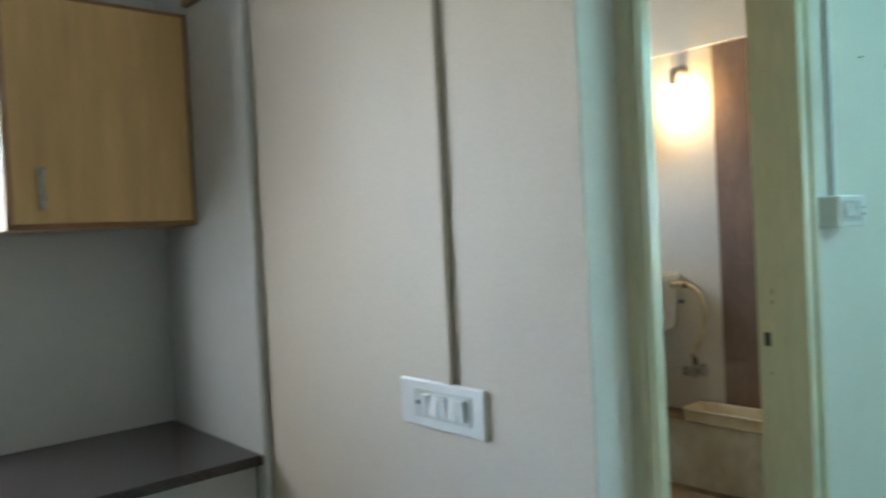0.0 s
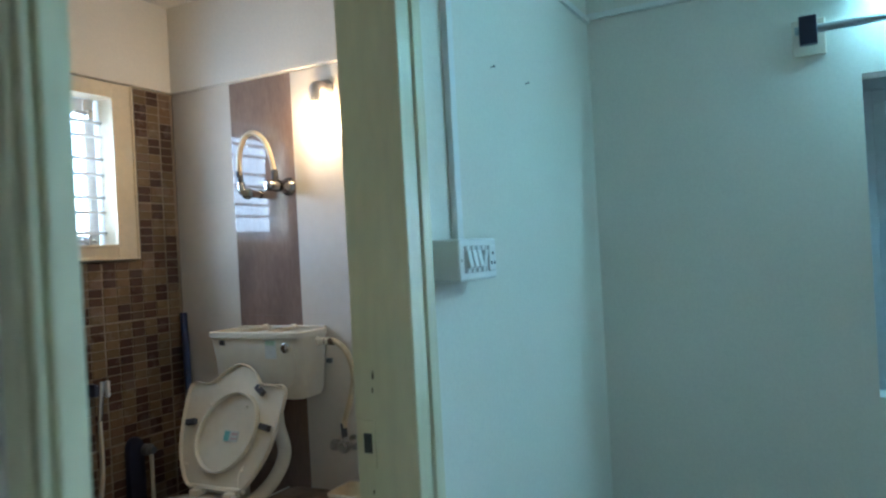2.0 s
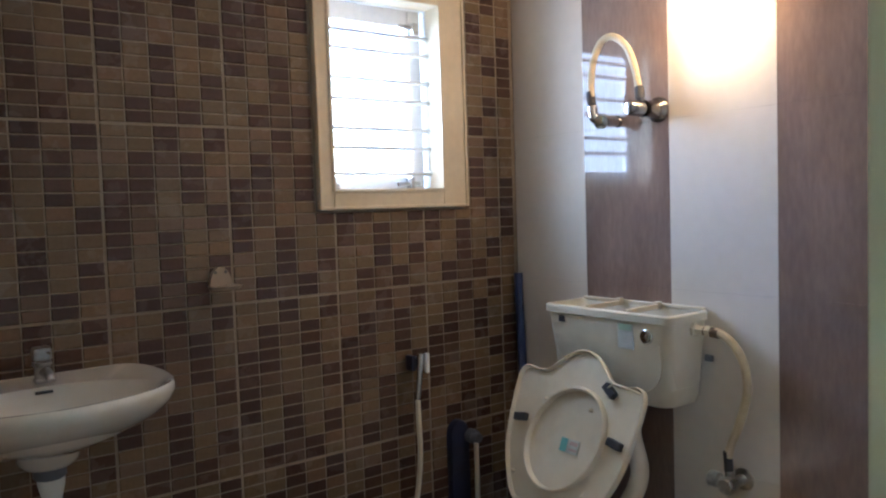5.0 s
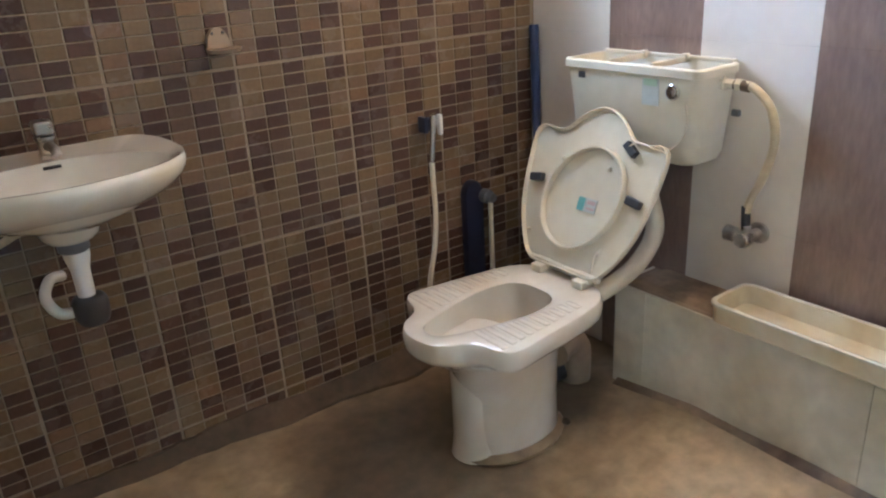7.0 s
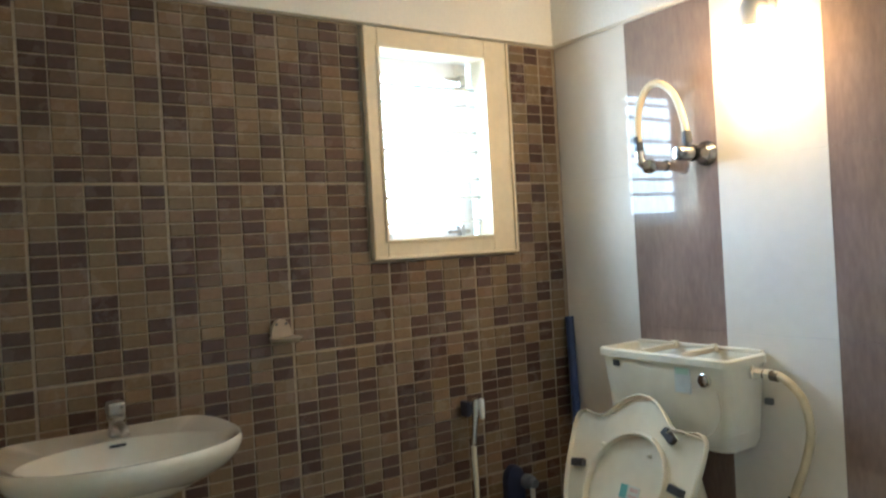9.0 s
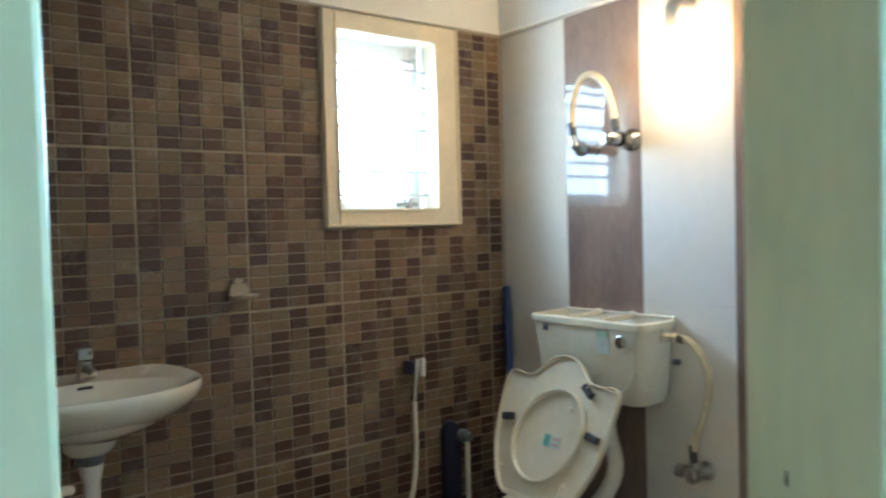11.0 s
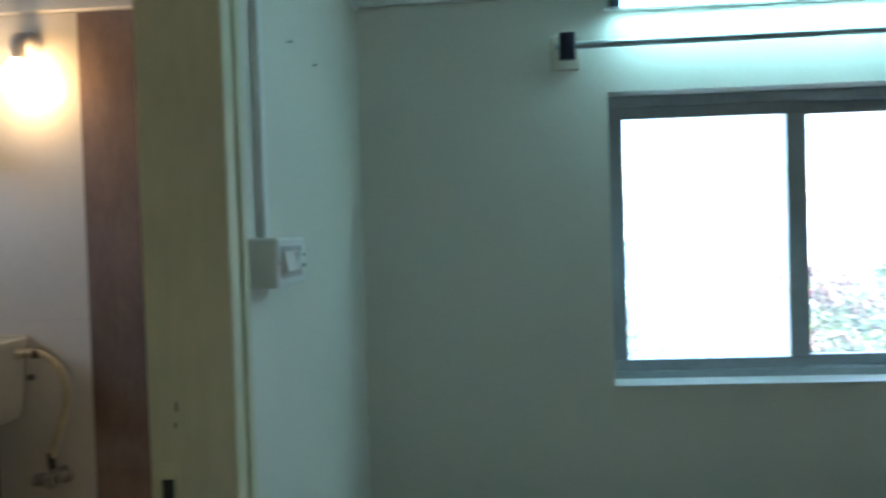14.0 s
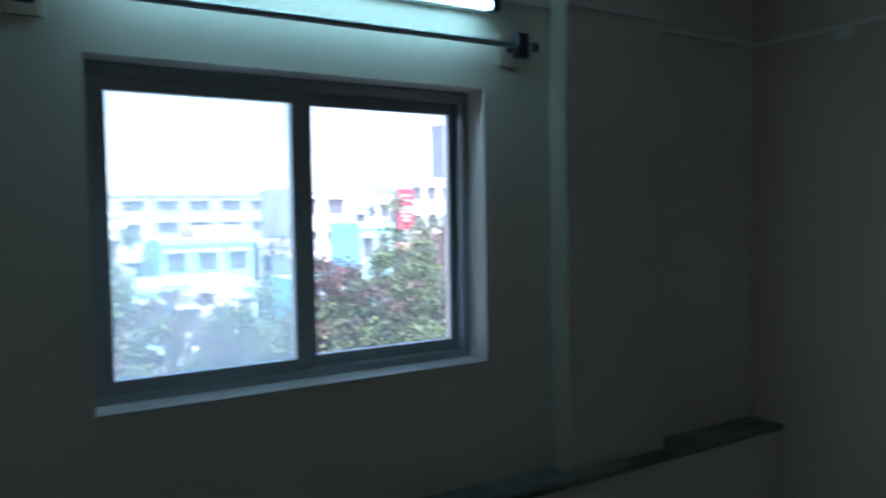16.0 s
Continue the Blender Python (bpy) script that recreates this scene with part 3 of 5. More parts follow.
LID = smooth_loop(mirrored([(-0.012, 0.0), (-0.012, 0.09), (0.0, 0.128), (0.05, 0.165), (0.12, 0.197), (0.20, 0.214), (0.29, 0.222), (0.335, 0.219), (0.352, 0.196), (0.346, 0.150), (0.353, 0.112), (0.385, 0.078), (0.410, 0.042), (0.420, 0.0)]), 90)


def lid_loop(f, h):
    return [on_lid(0.19 + (s - 0.19) * f, v * f, h) for s, v in LID]


lid = part("lid", rings([lid_loop(0.955, -0.010), lid_loop(0.985, -0.008), lid_loop(1.0, -0.001), lid_loop(1.0, 0.010), lid_loop(0.985, 0.013), lid_loop(0.972, 0.010), lid_loop(0.964, 0.0), lid_loop(0.5, -0.001)]), M["lidplastic"], toilet, "raised ivory plastic cover leaning on the cistern", smooth=True)
RING = [(0.182 + 0.140 * math.cos(a), -0.002 + 0.127 * math.sin(a) - 0.02 * math.cos(a)) for a in (2 * math.pi * k / 60 for k in range(60))]


def ring_loop(f, h):
    return [on_lid(0.182 + (s - 0.182) * f, v * f, h) for s, v in RING]


part("seat_ring", rings([ring_loop(1.0, 0.0), ring_loop(1.0, 0.014), ring_loop(0.985, 0.018), ring_loop(0.95, 0.018), ring_loop(0.93, 0.014), ring_loop(0.93, 0.0)], closed=True), M["lidplastic"], lid, "", smooth=True)
for s, v, turn in ((0.205, -0.166, 10), (0.328, -0.112, 35), (0.205, 0.168, -10)):
    b = box(-0.022, 0.022, -0.0105, 0.0105, 0, 0.018, 0.003)
    m = Matrix((Vector((0, 1, 0)), SL, NV)).transposed().to_4x4()
    m.translation = on_lid(s, v, 0.001)
    bmesh.ops.transform(b, verts=b.verts, matrix=m @ pose(0, 0, 0, 0, 0, turn))
    part("bumper", b, M["rubber"], lid, "dark rubber bumper")


def flat_on_lid(s, v, w, h, mat, nm, lift, lab=""):
    b = rings([[on_lid(s + ds, v + dv, k) for ds, dv in ((-h / 2, -w / 2), (-h / 2, w / 2), (h / 2, w / 2), (h / 2, -w / 2))] for k in (0.0, lift)])
    part(nm, b, mat, lid, lab)


flat_on_lid(0.168, -0.022, 0.062, 0.036, M["sticker"], "sticker", 0.0024, "small faded printed sticker")
flat_on_lid(0.168, -0.003, 0.022, 0.034, M["teal"], "sticker_print", 0.0034)
flat_on_lid(0.176, -0.036, 0.026, 0.010, M["pinkprint"], "sticker_print", 0.0034)
flat_on_lid(0.160, -0.036, 0.026, 0.006, M["pinkprint"], "sticker_print", 0.0034)
for s, v in ((0.27, 0.10), (0.06, 0.15), (0.27, -0.06), (0.06, -0.10)):
    part("stud", lathe(on_lid(s, v, -0.001), NV, [(0, 0.006), (0.008, 0.005), (0.011, 0.002)], 10), M["lidplastic"], lid)
part("wire_clip", hose([on_lid(0.33, -0.10, 0.012), on_lid(0.345, -0.14, 0.03), on_lid(0.34, -0.19, 0.03), on_lid(0.335, -0.215, 0.012)], 0.0022, 6), M["lidplastic"], lid)
part("wire_clip", hose([on_lid(0.005, -0.105, 0.010), on_lid(0.05, -0.11, 0.022), on_lid(0.075, -0.115, 0.012)], 0.0025, 6), M["lidplastic"], lid)

# ---- cistern ----
tank = thing("cistern", (3.71, 3.285, 0.885), "yellowed white plastic cistern without its cover, hung on tiles", "cistern")
T0, T1, Y0, Y1, TZ = 3.632, XS - 0.004, 3.070, 3.500, 1.125
body = [rrect(T0 + 0.045, T1, Y0 + 0.05, Y1 - 0.05, 0.882, 0.03), rrect(T0 + 0.028, T1, Y0 + 0.032, Y1 - 0.032, 0.888, 0.035), rrect(T0 + 0.016, T1, Y0 + 0.02, Y1 - 0.02, 0.91, 0.035), rrect(T0 + 0.004, T1, Y0 + 0.006, Y1 - 0.006, 1.095, 0.022),
        rrect(T0 + 0.003, T1, Y0 + 0.005, Y1 - 0.005, 1.102, 0.022), rrect(T0 - 0.004, T1, Y0 - 0.003, Y1 + 0.003, 1.104, 0.024), rrect(T0 - 0.004, T1, Y0 - 0.003, Y1 + 0.003, TZ - 0.003, 0.024), rrect(T0 - 0.001, T1 - 0.003, Y0, Y1, TZ, 0.022),
        rrect(T0 + 0.007, T1 - 0.01, Y0 + 0.009, Y1 - 0.009, TZ, 0.018), rrect(T0 + 0.009, T1 - 0.012, Y0 + 0.011, Y1 - 0.011, TZ - 0.004, 0.018), rrect(T0 + 0.018, T1 - 0.012, Y0 + 0.018, Y1 - 0.018, 0.935, 0.018)]
part("tank_body", rings(body), M["cistern"], tank, smooth=True)
for y in (3.215, 3.345):
    part("cross_bar", box(T0 + 0.008, T1 - 0.008, y - 0.005, y + 0.005, TZ - 0.008, TZ + 0.006, 0.002), M["lidplastic"], tank)
    part("bar_post", box(T1 - 0.03, T1 - 0.014, y - 0.008, y + 0.008, TZ - 0.004, TZ + 0.013, 0.002), M["lidplastic"], tank)
part("rear_rail", box(T1 - 0.014, T1 - 0.002, Y0 + 0.01, Y1 - 0.01, TZ - 0.003, TZ + 0.007, 0.002), M["lidplastic"], tank)
part("tank_water", box(T0 + 0.026, T1 - 0.02, Y0 + 0.026, Y1 - 0.026, 0.94, 1.094), M["shadedwater"], tank, "tank water with the shade of the tank in its colour")
part("float_valve", lathe((3.72, 3.13, 0.98), (0, 0, 1), [(0, 0.02), (0.10, 0.02), (0.105, 0.014), (0.125, 0.012)], 14), M["lidplastic"], tank)
part("flush_valve", lathe((3.71, 3.28, 0.97), (0, 0, 1), [(0, 0.028), (0.11, 0.026), (0.115, 0.018), (0.135, 0.015)], 14), M["white"], tank)
part("badge", box(T0 + 0.0005, T0 + 0.0065, 3.424, 3.446, 1.077, 1.094, 0.001), M["rubber"], tank, "small dark badge")
part("flush_button", lathe((T0 + 0.008, 3.143, 1.069), (-1, 0, 0.05), [(0, 0.019), (0.008, 0.018), (0.0095, 0.0155), (0.008, 0.014), (0.014, 0.013), (0.016, 0.006)], 22), M["chrome"], tank, "round chrome flush button", smooth=True)
lab = part("label_film", box(T0 + 0.004, T0 + 0.0072, 3.185, 3.235, 1.03, 1.098), M["sticker"], tank, "peeling pale green label")
part("label_print", box(T0 + 0.002, T0 + 0.0055, 3.19, 3.23, 1.078, 1.094), M["greenprint"], lab)
part("inlet_nut", lathe((3.735, 3.076, 1.083), (0, -1, 0), [(0, 0.019), (0.008, 0.019), (0.009, 0.013), (0.035, 0.0125), (0.036, 0.015), (0.05, 0.015)], 6), M["lidplastic"], tank)
part("button_wire", hose([(T0 + 0.002, 3.105, 1.05), (T0 + 0.006, 3.10, 0.99), (T0 + 0.010, 3.13, 0.94), (T0 + 0.0, 3.18, 0.915), (T0 - 0.03, 3.22, 0.925)], 0.0022, 6), M["lidplastic"], tank)
part("bracket", box(T1 - 0.012, T1, Y0 - 0.010, Y0 + 0.012, 0.995, 1.012, 0.003), M["grey"], tank)

supply = thing("supply_hose", (3.77, 2.99, 0.71), "aged cream water hose from cistern to a wall valve", "hose")
part("tube", hose([(3.735, 3.03, 1.083), (3.735, 2.995, 1.078), (3.737, 2.95, 1.035), (3.74, 2.935, 0.96), (3.745, 2.955, 0.88), (3.75, 2.985, 0.81), (3.75, 2.995, 0.772)], 0.0105, 12), M["creampipe"], supply, smooth=True)
part("ferrule", rod((3.735, 3.045, 1.083), (3.735, 3.005, 1.080), 0.0125), M["dirt"], supply, "brown tarnished ferrule")
part("ferrule", rod((3.75, 2.996, 0.79), (3.75, 2.992, 0.74), 0.011), M["rubber"], supply)
valve = thing("angle_valve", (3.79, 2.99, 0.71), "dull chrome angle valve on the cream tile", "valve")
part("flange", lathe((XS, 2.985, 0.712), (-1, 0, 0), [(0, 0.028), (0.004, 0.027), (0.008, 0.014), (0.05, 0.013), (0.055, 0.020), (0.075, 0.022), (0.082, 0.018)], 20), M["dullchrome"], valve, smooth=True)
part("spindle", lathe((3.75, 2.985, 0.712), (0, 1, 0), [(0, 0.012), (0.03, 0.012), (0.034, 0.019), (0.058, 0.020), (0.063, 0.014)], 16), M["dullchrome"], valve, smooth=True)
part("nipple", lathe((3.75, 2.99, 0.712), (0, 0, 1), [(0, 0.012), (0.03, 0.012), (0.032, 0.009)], 12), M["dullchrome"], valve)
flush = thing("flush_pipe", (3.72, 3.25, 0.55), "ivory plastic flush pipe bend behind the toilet", "pipe")
part("pipe", hose([(3.72, 3.27, 0.885), (3.72, 3.265, 0.78), (3.70, 3.225, 0.68), (3.63, 3.225, 0.60), (3.54, 3.255, 0.545), (3.46, 3.275, 0.53)], 0.025, 14), M["lidplastic"], flush, smooth=True)

# ---- ledge with a tray ----
ledge = thing("ledge", (3.72, 2.73, BF), "low tiled plinth with a dirty cement top along the striped wall", "ledge", kind="structure")
part("core", box(3.640, XS - 0.002, YD + 0.106, 3.29, BF, 0.522), M["grime"], ledge, "dirty brown cement top")
for y0, y1 in ((2.192, 2.5948), (2.5962, 3.1894), (3.1908, 3.288)):
    part("tile", box(3.632, 3.640, y0, y1, BF + 0.012, 0.527, 0.001), M["ledge_tile"], ledge)
part("end_tile", box(3.634, XS - 0.004, 3.29, 3.297, BF + 0.012, 0.525, 0.001), M["ledge_tile"], ledge)
foot_line = [2.196 + 0.024 * k for k in range(46)]
part("foot_fillet", rings([[(3.634, y, floor_z(3.63, y) - 0.006), (3.604 + 0.006 * math.sin(11 * y), y, floor_z(3.60, y) - 0.004), (3.618, y, floor_z(3.62, y) + 0.004), (3.630, y, floor_z(3.63, y) + 0.009 + 0.004 * math.sin(17 * y) * math.sin(5 * y)), (3.634, y, floor_z(3.63, y) + 0.012)] for y in foot_line]), M["grime"], ledge, "dirty cement along the foot", smooth=True)
part("silt", rings([rrect(3.665, XS - 0.002, 2.995, 3.28, 0.5215, 0.03), rrect(3.69, XS - 0.004, 3.02, 3.26, 0.531, 0.03)]), M["grime"], ledge)
tray = thing("tray", (3.685, 2.66, 0.524), "cream plastic tray with brown stains, on the ledge", "tray")
X0, X1, A0, A1, Z0 = 3.607, 3.765, 2.36, 2.985, 0.5275
part("shell", rings([rrect(X0 + 0.014, X1 - 0.012, A0 + 0.012, A1 - 0.012, Z0, 0.02), rrect(X0 + 0.004, X1 - 0.004, A0 + 0.004, A1 - 0.004, Z0 + 0.008, 0.025), rrect(X0, X1, A0, A1, Z0 + 0.056, 0.03),
                     rrect(X0 + 0.001, X1 - 0.001, A0 + 0.001, A1 - 0.001, Z0 + 0.059, 0.029), rrect(X0 + 0.008, X1 - 0.008, A0 + 0.008, A1 - 0.008, Z0 + 0.058, 0.024), rrect(X0 + 0.014, X1 - 0.014, A0 + 0.014, A1 - 0.014, Z0 + 0.012, 0.02),
                     rrect(X0 + 0.03, X1 - 0.03, A0 + 0.03, A1 - 0.03, Z0 + 0.008, 0.02)]), M["trayin"], tray, smooth=True)
part("rim", rings([rrect(X0 - d, X1 + d, A0 - d, A1 + d, Z0 + h, 0.03 + d) for d, h in ((0.0005, 0.050), (0.004, 0.052), (0.004, 0.058), (0.0, 0.061), (-0.007, 0.0595))], cap=False), M["lidplastic"], tray, "cream rolled rim", smooth=True)

# ---- wash basin ----
basin = thing("wash_basin", (2.36, YM, 1.0), "white ceramic wall-hung wash basin with a chrome tap", "wash basin")
BX = 2.372
RIM = smooth_loop([(-0.20, 3.797), (-0.1, 3.798), (0.0, 3.798), (0.1, 3.798), (0.185, 3.797), (0.222, 3.74), (0.236, 3.64), (0.224, 3.53), (0.15, 3.455), (0.05, 3.422), (-0.05, 3.422), (-0.15, 3.455), (-0.224, 3.53), (-0.236, 3.64), (-0.226, 3.74)], 72)
YC = 3.64


def basin_loop(f, z, g=None, back=1.0):
    g = f if g is None else g
    return [(BX + u * f, (3.797 - (3.797 - y) * g) if back else YC + (y - YC) * g, z) for u, y in RIM]


def deck_loop(f, z, y0, y1):
    """Oval of the bowl between y0 (front) and y1 (back)."""
    c, h = (y0 + y1) / 2, (y1 - y0) / 2
    return [(BX + 0.236 * f * math.cos(a), c + h * math.sin(a), z) for a in (math.atan2((y - 3.61) / 0.19, u / 0.236) for u, y in RIM)]


part("bowl", rings([deck_loop(0.08, 0.955, 3.60, 3.64), deck_loop(0.35, 0.962, 3.54, 3.69), deck_loop(0.62, 0.99, 3.485, 3.705), deck_loop(0.80, 1.035, 3.455, 3.715), deck_loop(0.87, 1.066, 3.44, 3.72), basin_loop(0.965, 1.077, 0.965), basin_loop(0.992, 1.078, 0.99),
                    basin_loop(1.0, 1.071), basin_loop(0.999, 1.060), basin_loop(0.98, 1.043, 0.975), basin_loop(0.93, 1.022, 0.92), basin_loop(0.84, 0.998, 0.82), basin_loop(0.68, 0.974, 0.68), basin_loop(0.46, 0.958, 0.53), basin_loop(0.30, 0.951, 0.45), deck_loop(0.27, 0.950, 3.605, 3.735), deck_loop(0.25, 0.925, 3.61, 3.73), deck_loop(0.20, 0.912, 3.625, 3.715)]), M["ceramic"], basin, smooth=True)
tap = part("tap", boxes((BX - 0.012, BX + 0.022, 3.70, 3.742, 1.076, 1.085), bevel=0.003), M["dullchrome"], basin, "spotted chrome pillar tap")
part("tap_body", lathe((BX + 0.005, 3.72, 1.08), (0, 0, 1), [(0, 0.017), (0.01, 0.0155), (0.03, 0.015), (0.034, 0.019), (0.04, 0.019)], 18), M["dullchrome"], tap, smooth=True)
part("spout", hose([(BX + 0.005, 3.715, 1.098), (BX + 0.008, 3.685, 1.104), (BX + 0.01, 3.655, 1.098), (BX + 0.01, 3.648, 1.09)], 0.0095, 12), M["dullchrome"], tap, smooth=True)
part("tap_handle", boxes((BX - 0.013, BX + 0.023, 3.70, 3.738, 1.122, 1.152), bevel=0.006), M["dullchrome"], tap)
part("overflow_mark", box(BX - 0.012, BX + 0.022, 3.711, 3.7235, 1.052, 1.058, 0.001), M["rubber"], basin)
part("waste_collar", lathe((BX, 3.67, 0.885), (0, 0, 1), [(0, 0.028), (0.004, 0.032), (0.022, 0.032), (0.026, 0.036), (0.036, 0.036)], 20), M["grey"], basin, smooth=True)
part("waste_pipe", lathe((BX + 0.002, 3.67, 0.770), (0, 0, 1), [(0, 0.017), (0.02, 0.018), (0.07, 0.019), (0.10, 0.026), (0.12, 0.027)], 20), M["white"], basin, smooth=True)
part("trap", lathe((BX + 0.005, 3.67, 0.712), (0, 0, 1), [(0, 0.018), (0.006, 0.030), (0.02, 0.036), (0.055, 0.037), (0.066, 0.032), (0.07, 0.025)], 22), M["rubber"], basin, "dark grey bottle trap", smooth=True)
part("trap_outlet", hose([(BX - 0.02, 3.70, 0.737), (BX - 0.055, 3.71, 0.742), (BX - 0.07, 3.74, 0.772), (BX - 0.05, 3.775, 0.797), (BX - 0.02, 3.80, 0.792)], 0.012, 12), M["white"], basin, smooth=True)
part("wall_bracket", box(BX + 0.085, BX + 0.095, 3.70, 3.80, 0.955, 0.99, 0.002), M["rubber"], basin)
basin.location.z -= 0.012
inlet = thing("inlet_hose", (2.2, 3.75, 0.85), "yellowed hose looping from basin to wall", "hose")
part("tube", hose([(BX - 0.02, 3.73, 0.955), (BX - 0.06, 3.745, 0.925), (BX - 0.13, 3.75, 0.895), (BX - 0.19, 3.75, 0.87), (BX - 0.203, 3.755, 0.82), (BX - 0.200, 3.798, 0.78)], 0.0085, 10), M["creampipe"], inlet, smooth=True)

# ---- soap dish, jet spray, brush holder, pipe ----
soap = thing("soap_dish", (2.794, YM, 1.23), "small browned plastic soap dish on the mosaic wall", "soap dish")
plate = [[(2.794 + 0.027 * math.cos(a), y, 1.233 + 0.043 * math.sin(a)) for a in (math.pi * k / 16 for k in range(17))] + [(2.767, y, 1.228), (2.821, y, 1.228)] for y in (YM + 0.002, YM - 0.010, YM - 0.014)]
part("back_plate", rings(plate), M["soapdish"], soap, smooth=True)
part("dish", rings([rrect(2.759, 2.829, 3.725, YM, 1.222, 0.03), rrect(2.755, 2.833, 3.718, YM, 1.231, 0.03), rrect(2.759, 2.829, 3.724, YM - 0.002, 1.2315, 0.028), rrect(2.769, 2.819, 3.73, YM - 0.015, 1.227, 0.02)]), M["soapdish"], soap, smooth=True)
for dx in (-0.013, 0.013):
    part("screw", lathe((2.794 + dx, YM - 0.013, 1.263), (0, -1, 0), [(0, 0.0042), (0.002, 0.004), (0.003, 0.001)], 10), M["rubber"], soap)

jet = thing("jet_spray", (3.36, YM, 0.95), "chrome and white hand jet spray hanging on the mosaic wall", "jet spray")
part("holder", boxes((3.345, 3.385, 3.765, YM, 0.935, 0.965), (3.338, 3.352, 3.755, 3.79, 0.93, 0.975), bevel=0.003), M["navy"], jet)
part("handle", lathe((3.352, 3.752, 0.845), (0.09, -0.05, 1), [(0, 0.008), (0.02, 0.009), (0.06, 0.0085), (0.10, 0.0105), (0.125, 0.013), (0.138, 0.012), (0.142, 0.006)], 16), M["chrome"], jet, smooth=True)
part("trigger", boxes((3.366, 3.380, 3.722, 3.737, 0.925, 0.985), bevel=0.005), M["white"], jet)
part("hose", hose([(3.352, 3.752, 0.847), (3.353, 3.752, 0.78), (3.356, 3.755, 0.68), (3.345, 3.755, 0.58), (3.325, 3.76, 0.48), (3.33, 3.77, 0.40), (3.40, 3.78, 0.36)], 0.0078, 10), M["cistern"], jet, smooth=True)

holder = thing("brush_holder", (3.53, YM, 0.45), "dark navy plastic brush holder on the mosaic wall", "brush holder")
part("backboard", rings([[(3.523 + 0.036 * math.cos(a) * f, y, z0) for a, z0 in [(0, 0.36), (0, 0.70)] + [(math.pi * k / 10, 0.70 + 0.045 * math.sin(math.pi * k / 10) * f) for k in range(11)] + [(math.pi, 0.36)]] for y, f in ((YM, 1.0), (YM - 0.018, 1.0), (YM - 0.024, 0.92))]), M["navy"], holder, smooth=True)
part("clip", lathe((3.56, YM - 0.02, 0.69), (0, -1, 0), [(0, 0.022), (0.03, 0.022), (0.035, 0.016), (0.05, 0.014)], 14), M["grey"], holder)
part("brush_stick", rod((3.552, 3.735, 0.36), (3.556, 3.74, 0.675), 0.0075), M["cistern"], holder, "pale brush stick")
part("cup", lathe((3.55, 3.735, BF + 0.11), (0, 0, 1), [(0, 0.035), (0.01, 0.04), (0.10, 0.043), (0.12, 0.04)], 18), M["navy"], holder, smooth=True)
pipe = thing("blue_pipe", (3.765, 3.75, BF), "dark blue plastic pipe leaning in the tiled corner", "pipe")
part("tube", hose([(3.755, 3.735, BF), (3.772, 3.755, 0.75), (3.784, 3.780, 1.185)], 0.014, 12), M["bluepipe"], pipe, smooth=True)
for k, (x, y, s) in enumerate(((3.50, 3.42, 0.03), (3.55, 3.37, 0.022), (3.47, 3.46, 0.018), (3.56, 3.47, 0.026))):
    d = thing("fitting", (x, y, BF), "discarded dirty plastic pipe fitting on the floor", "pipe fitting", "loose fittings")
    part("sleeve", lathe((x, y, BF + s), (1, 0.4 * (k - 1), 0.1), [(0, s * 0.8), (s * 0.5, s), (s * 1.5, s), (s * 2, s * 0.7)], 12), M["grime" if k % 2 else "rubber"], d, smooth=True)

# ---- mixer with hose arch, wall lamp ----
mixer = thing("wall_mixer", (XS, 3.19, 1.655), "chrome wall valve feeding an arched cream hose", "mixer")
part("flange", lathe((XS, 3.222, 1.648), (-1, 0, 0), [(0, 0.034), (0.006, 0.033), (0.012, 0.026), (0.03, 0.022), (0.06, 0.021), (0.064, 0.024)], 24), M["darkchrome"], mixer, smooth=True)
part("knob", lathe((XS - 0.064, 3.224, 1.648), (-1, 0.12, 0), [(0, 0.020), (0.008, 0.021), (0.046, 0.019), (0.052, 0.015), (0.054, 0.005)], 20), M["darkchrome"], mixer, smooth=True)
part("riser", lathe((3.745, 3.238, 1.655), (0, 0.05, 1), [(0, 0.010), (0.02, 0.010), (0.022, 0.013), (0.05, 0.012), (0.055, 0.010)], 14), M["rubber"], mixer, smooth=True)
part("hose", hose([(3.745, 3.242, 1.705), (3.742, 3.250, 1.755), (3.737, 3.272, 1.815), (3.73, 3.310, 1.850), (3.725, 3.348, 1.845), (3.722, 3.376, 1.80), (3.72, 3.386, 1.74), (3.72, 3.385, 1.70)], 0.0098, 12), M["creampipe"], mixer, smooth=True)
part("connector", rod((3.72, 3.389, 1.715), (3.722, 3.384, 1.665), 0.012), M["rubber"], mixer, "dark tarnished connector")
part("elbow", hose([(3.722, 3.384, 1.672), (3.722, 3.38, 1.645), (3.735, 3.372, 1.634), (3.768, 3.365, 1.632), (XS, 3.362, 1.632)], 0.0145, 14), M["chrome"], mixer, smooth=True)
part("elbow_cap", lathe((3.735, 3.362, 1.632), (-0.8, -0.5, -0.3), [(0, 0.02), (0.012, 0.021), (0.02, 0.019), (0.024, 0.008)], 18), M["chrome"], mixer, smooth=True)
part("elbow_rose", lathe((XS, 3.362, 1.632), (-1, 0, 0), [(0, 0.017), (0.004, 0.016), (0.008, 0.0145)], 18), M["darkchrome"], mixer, smooth=True)

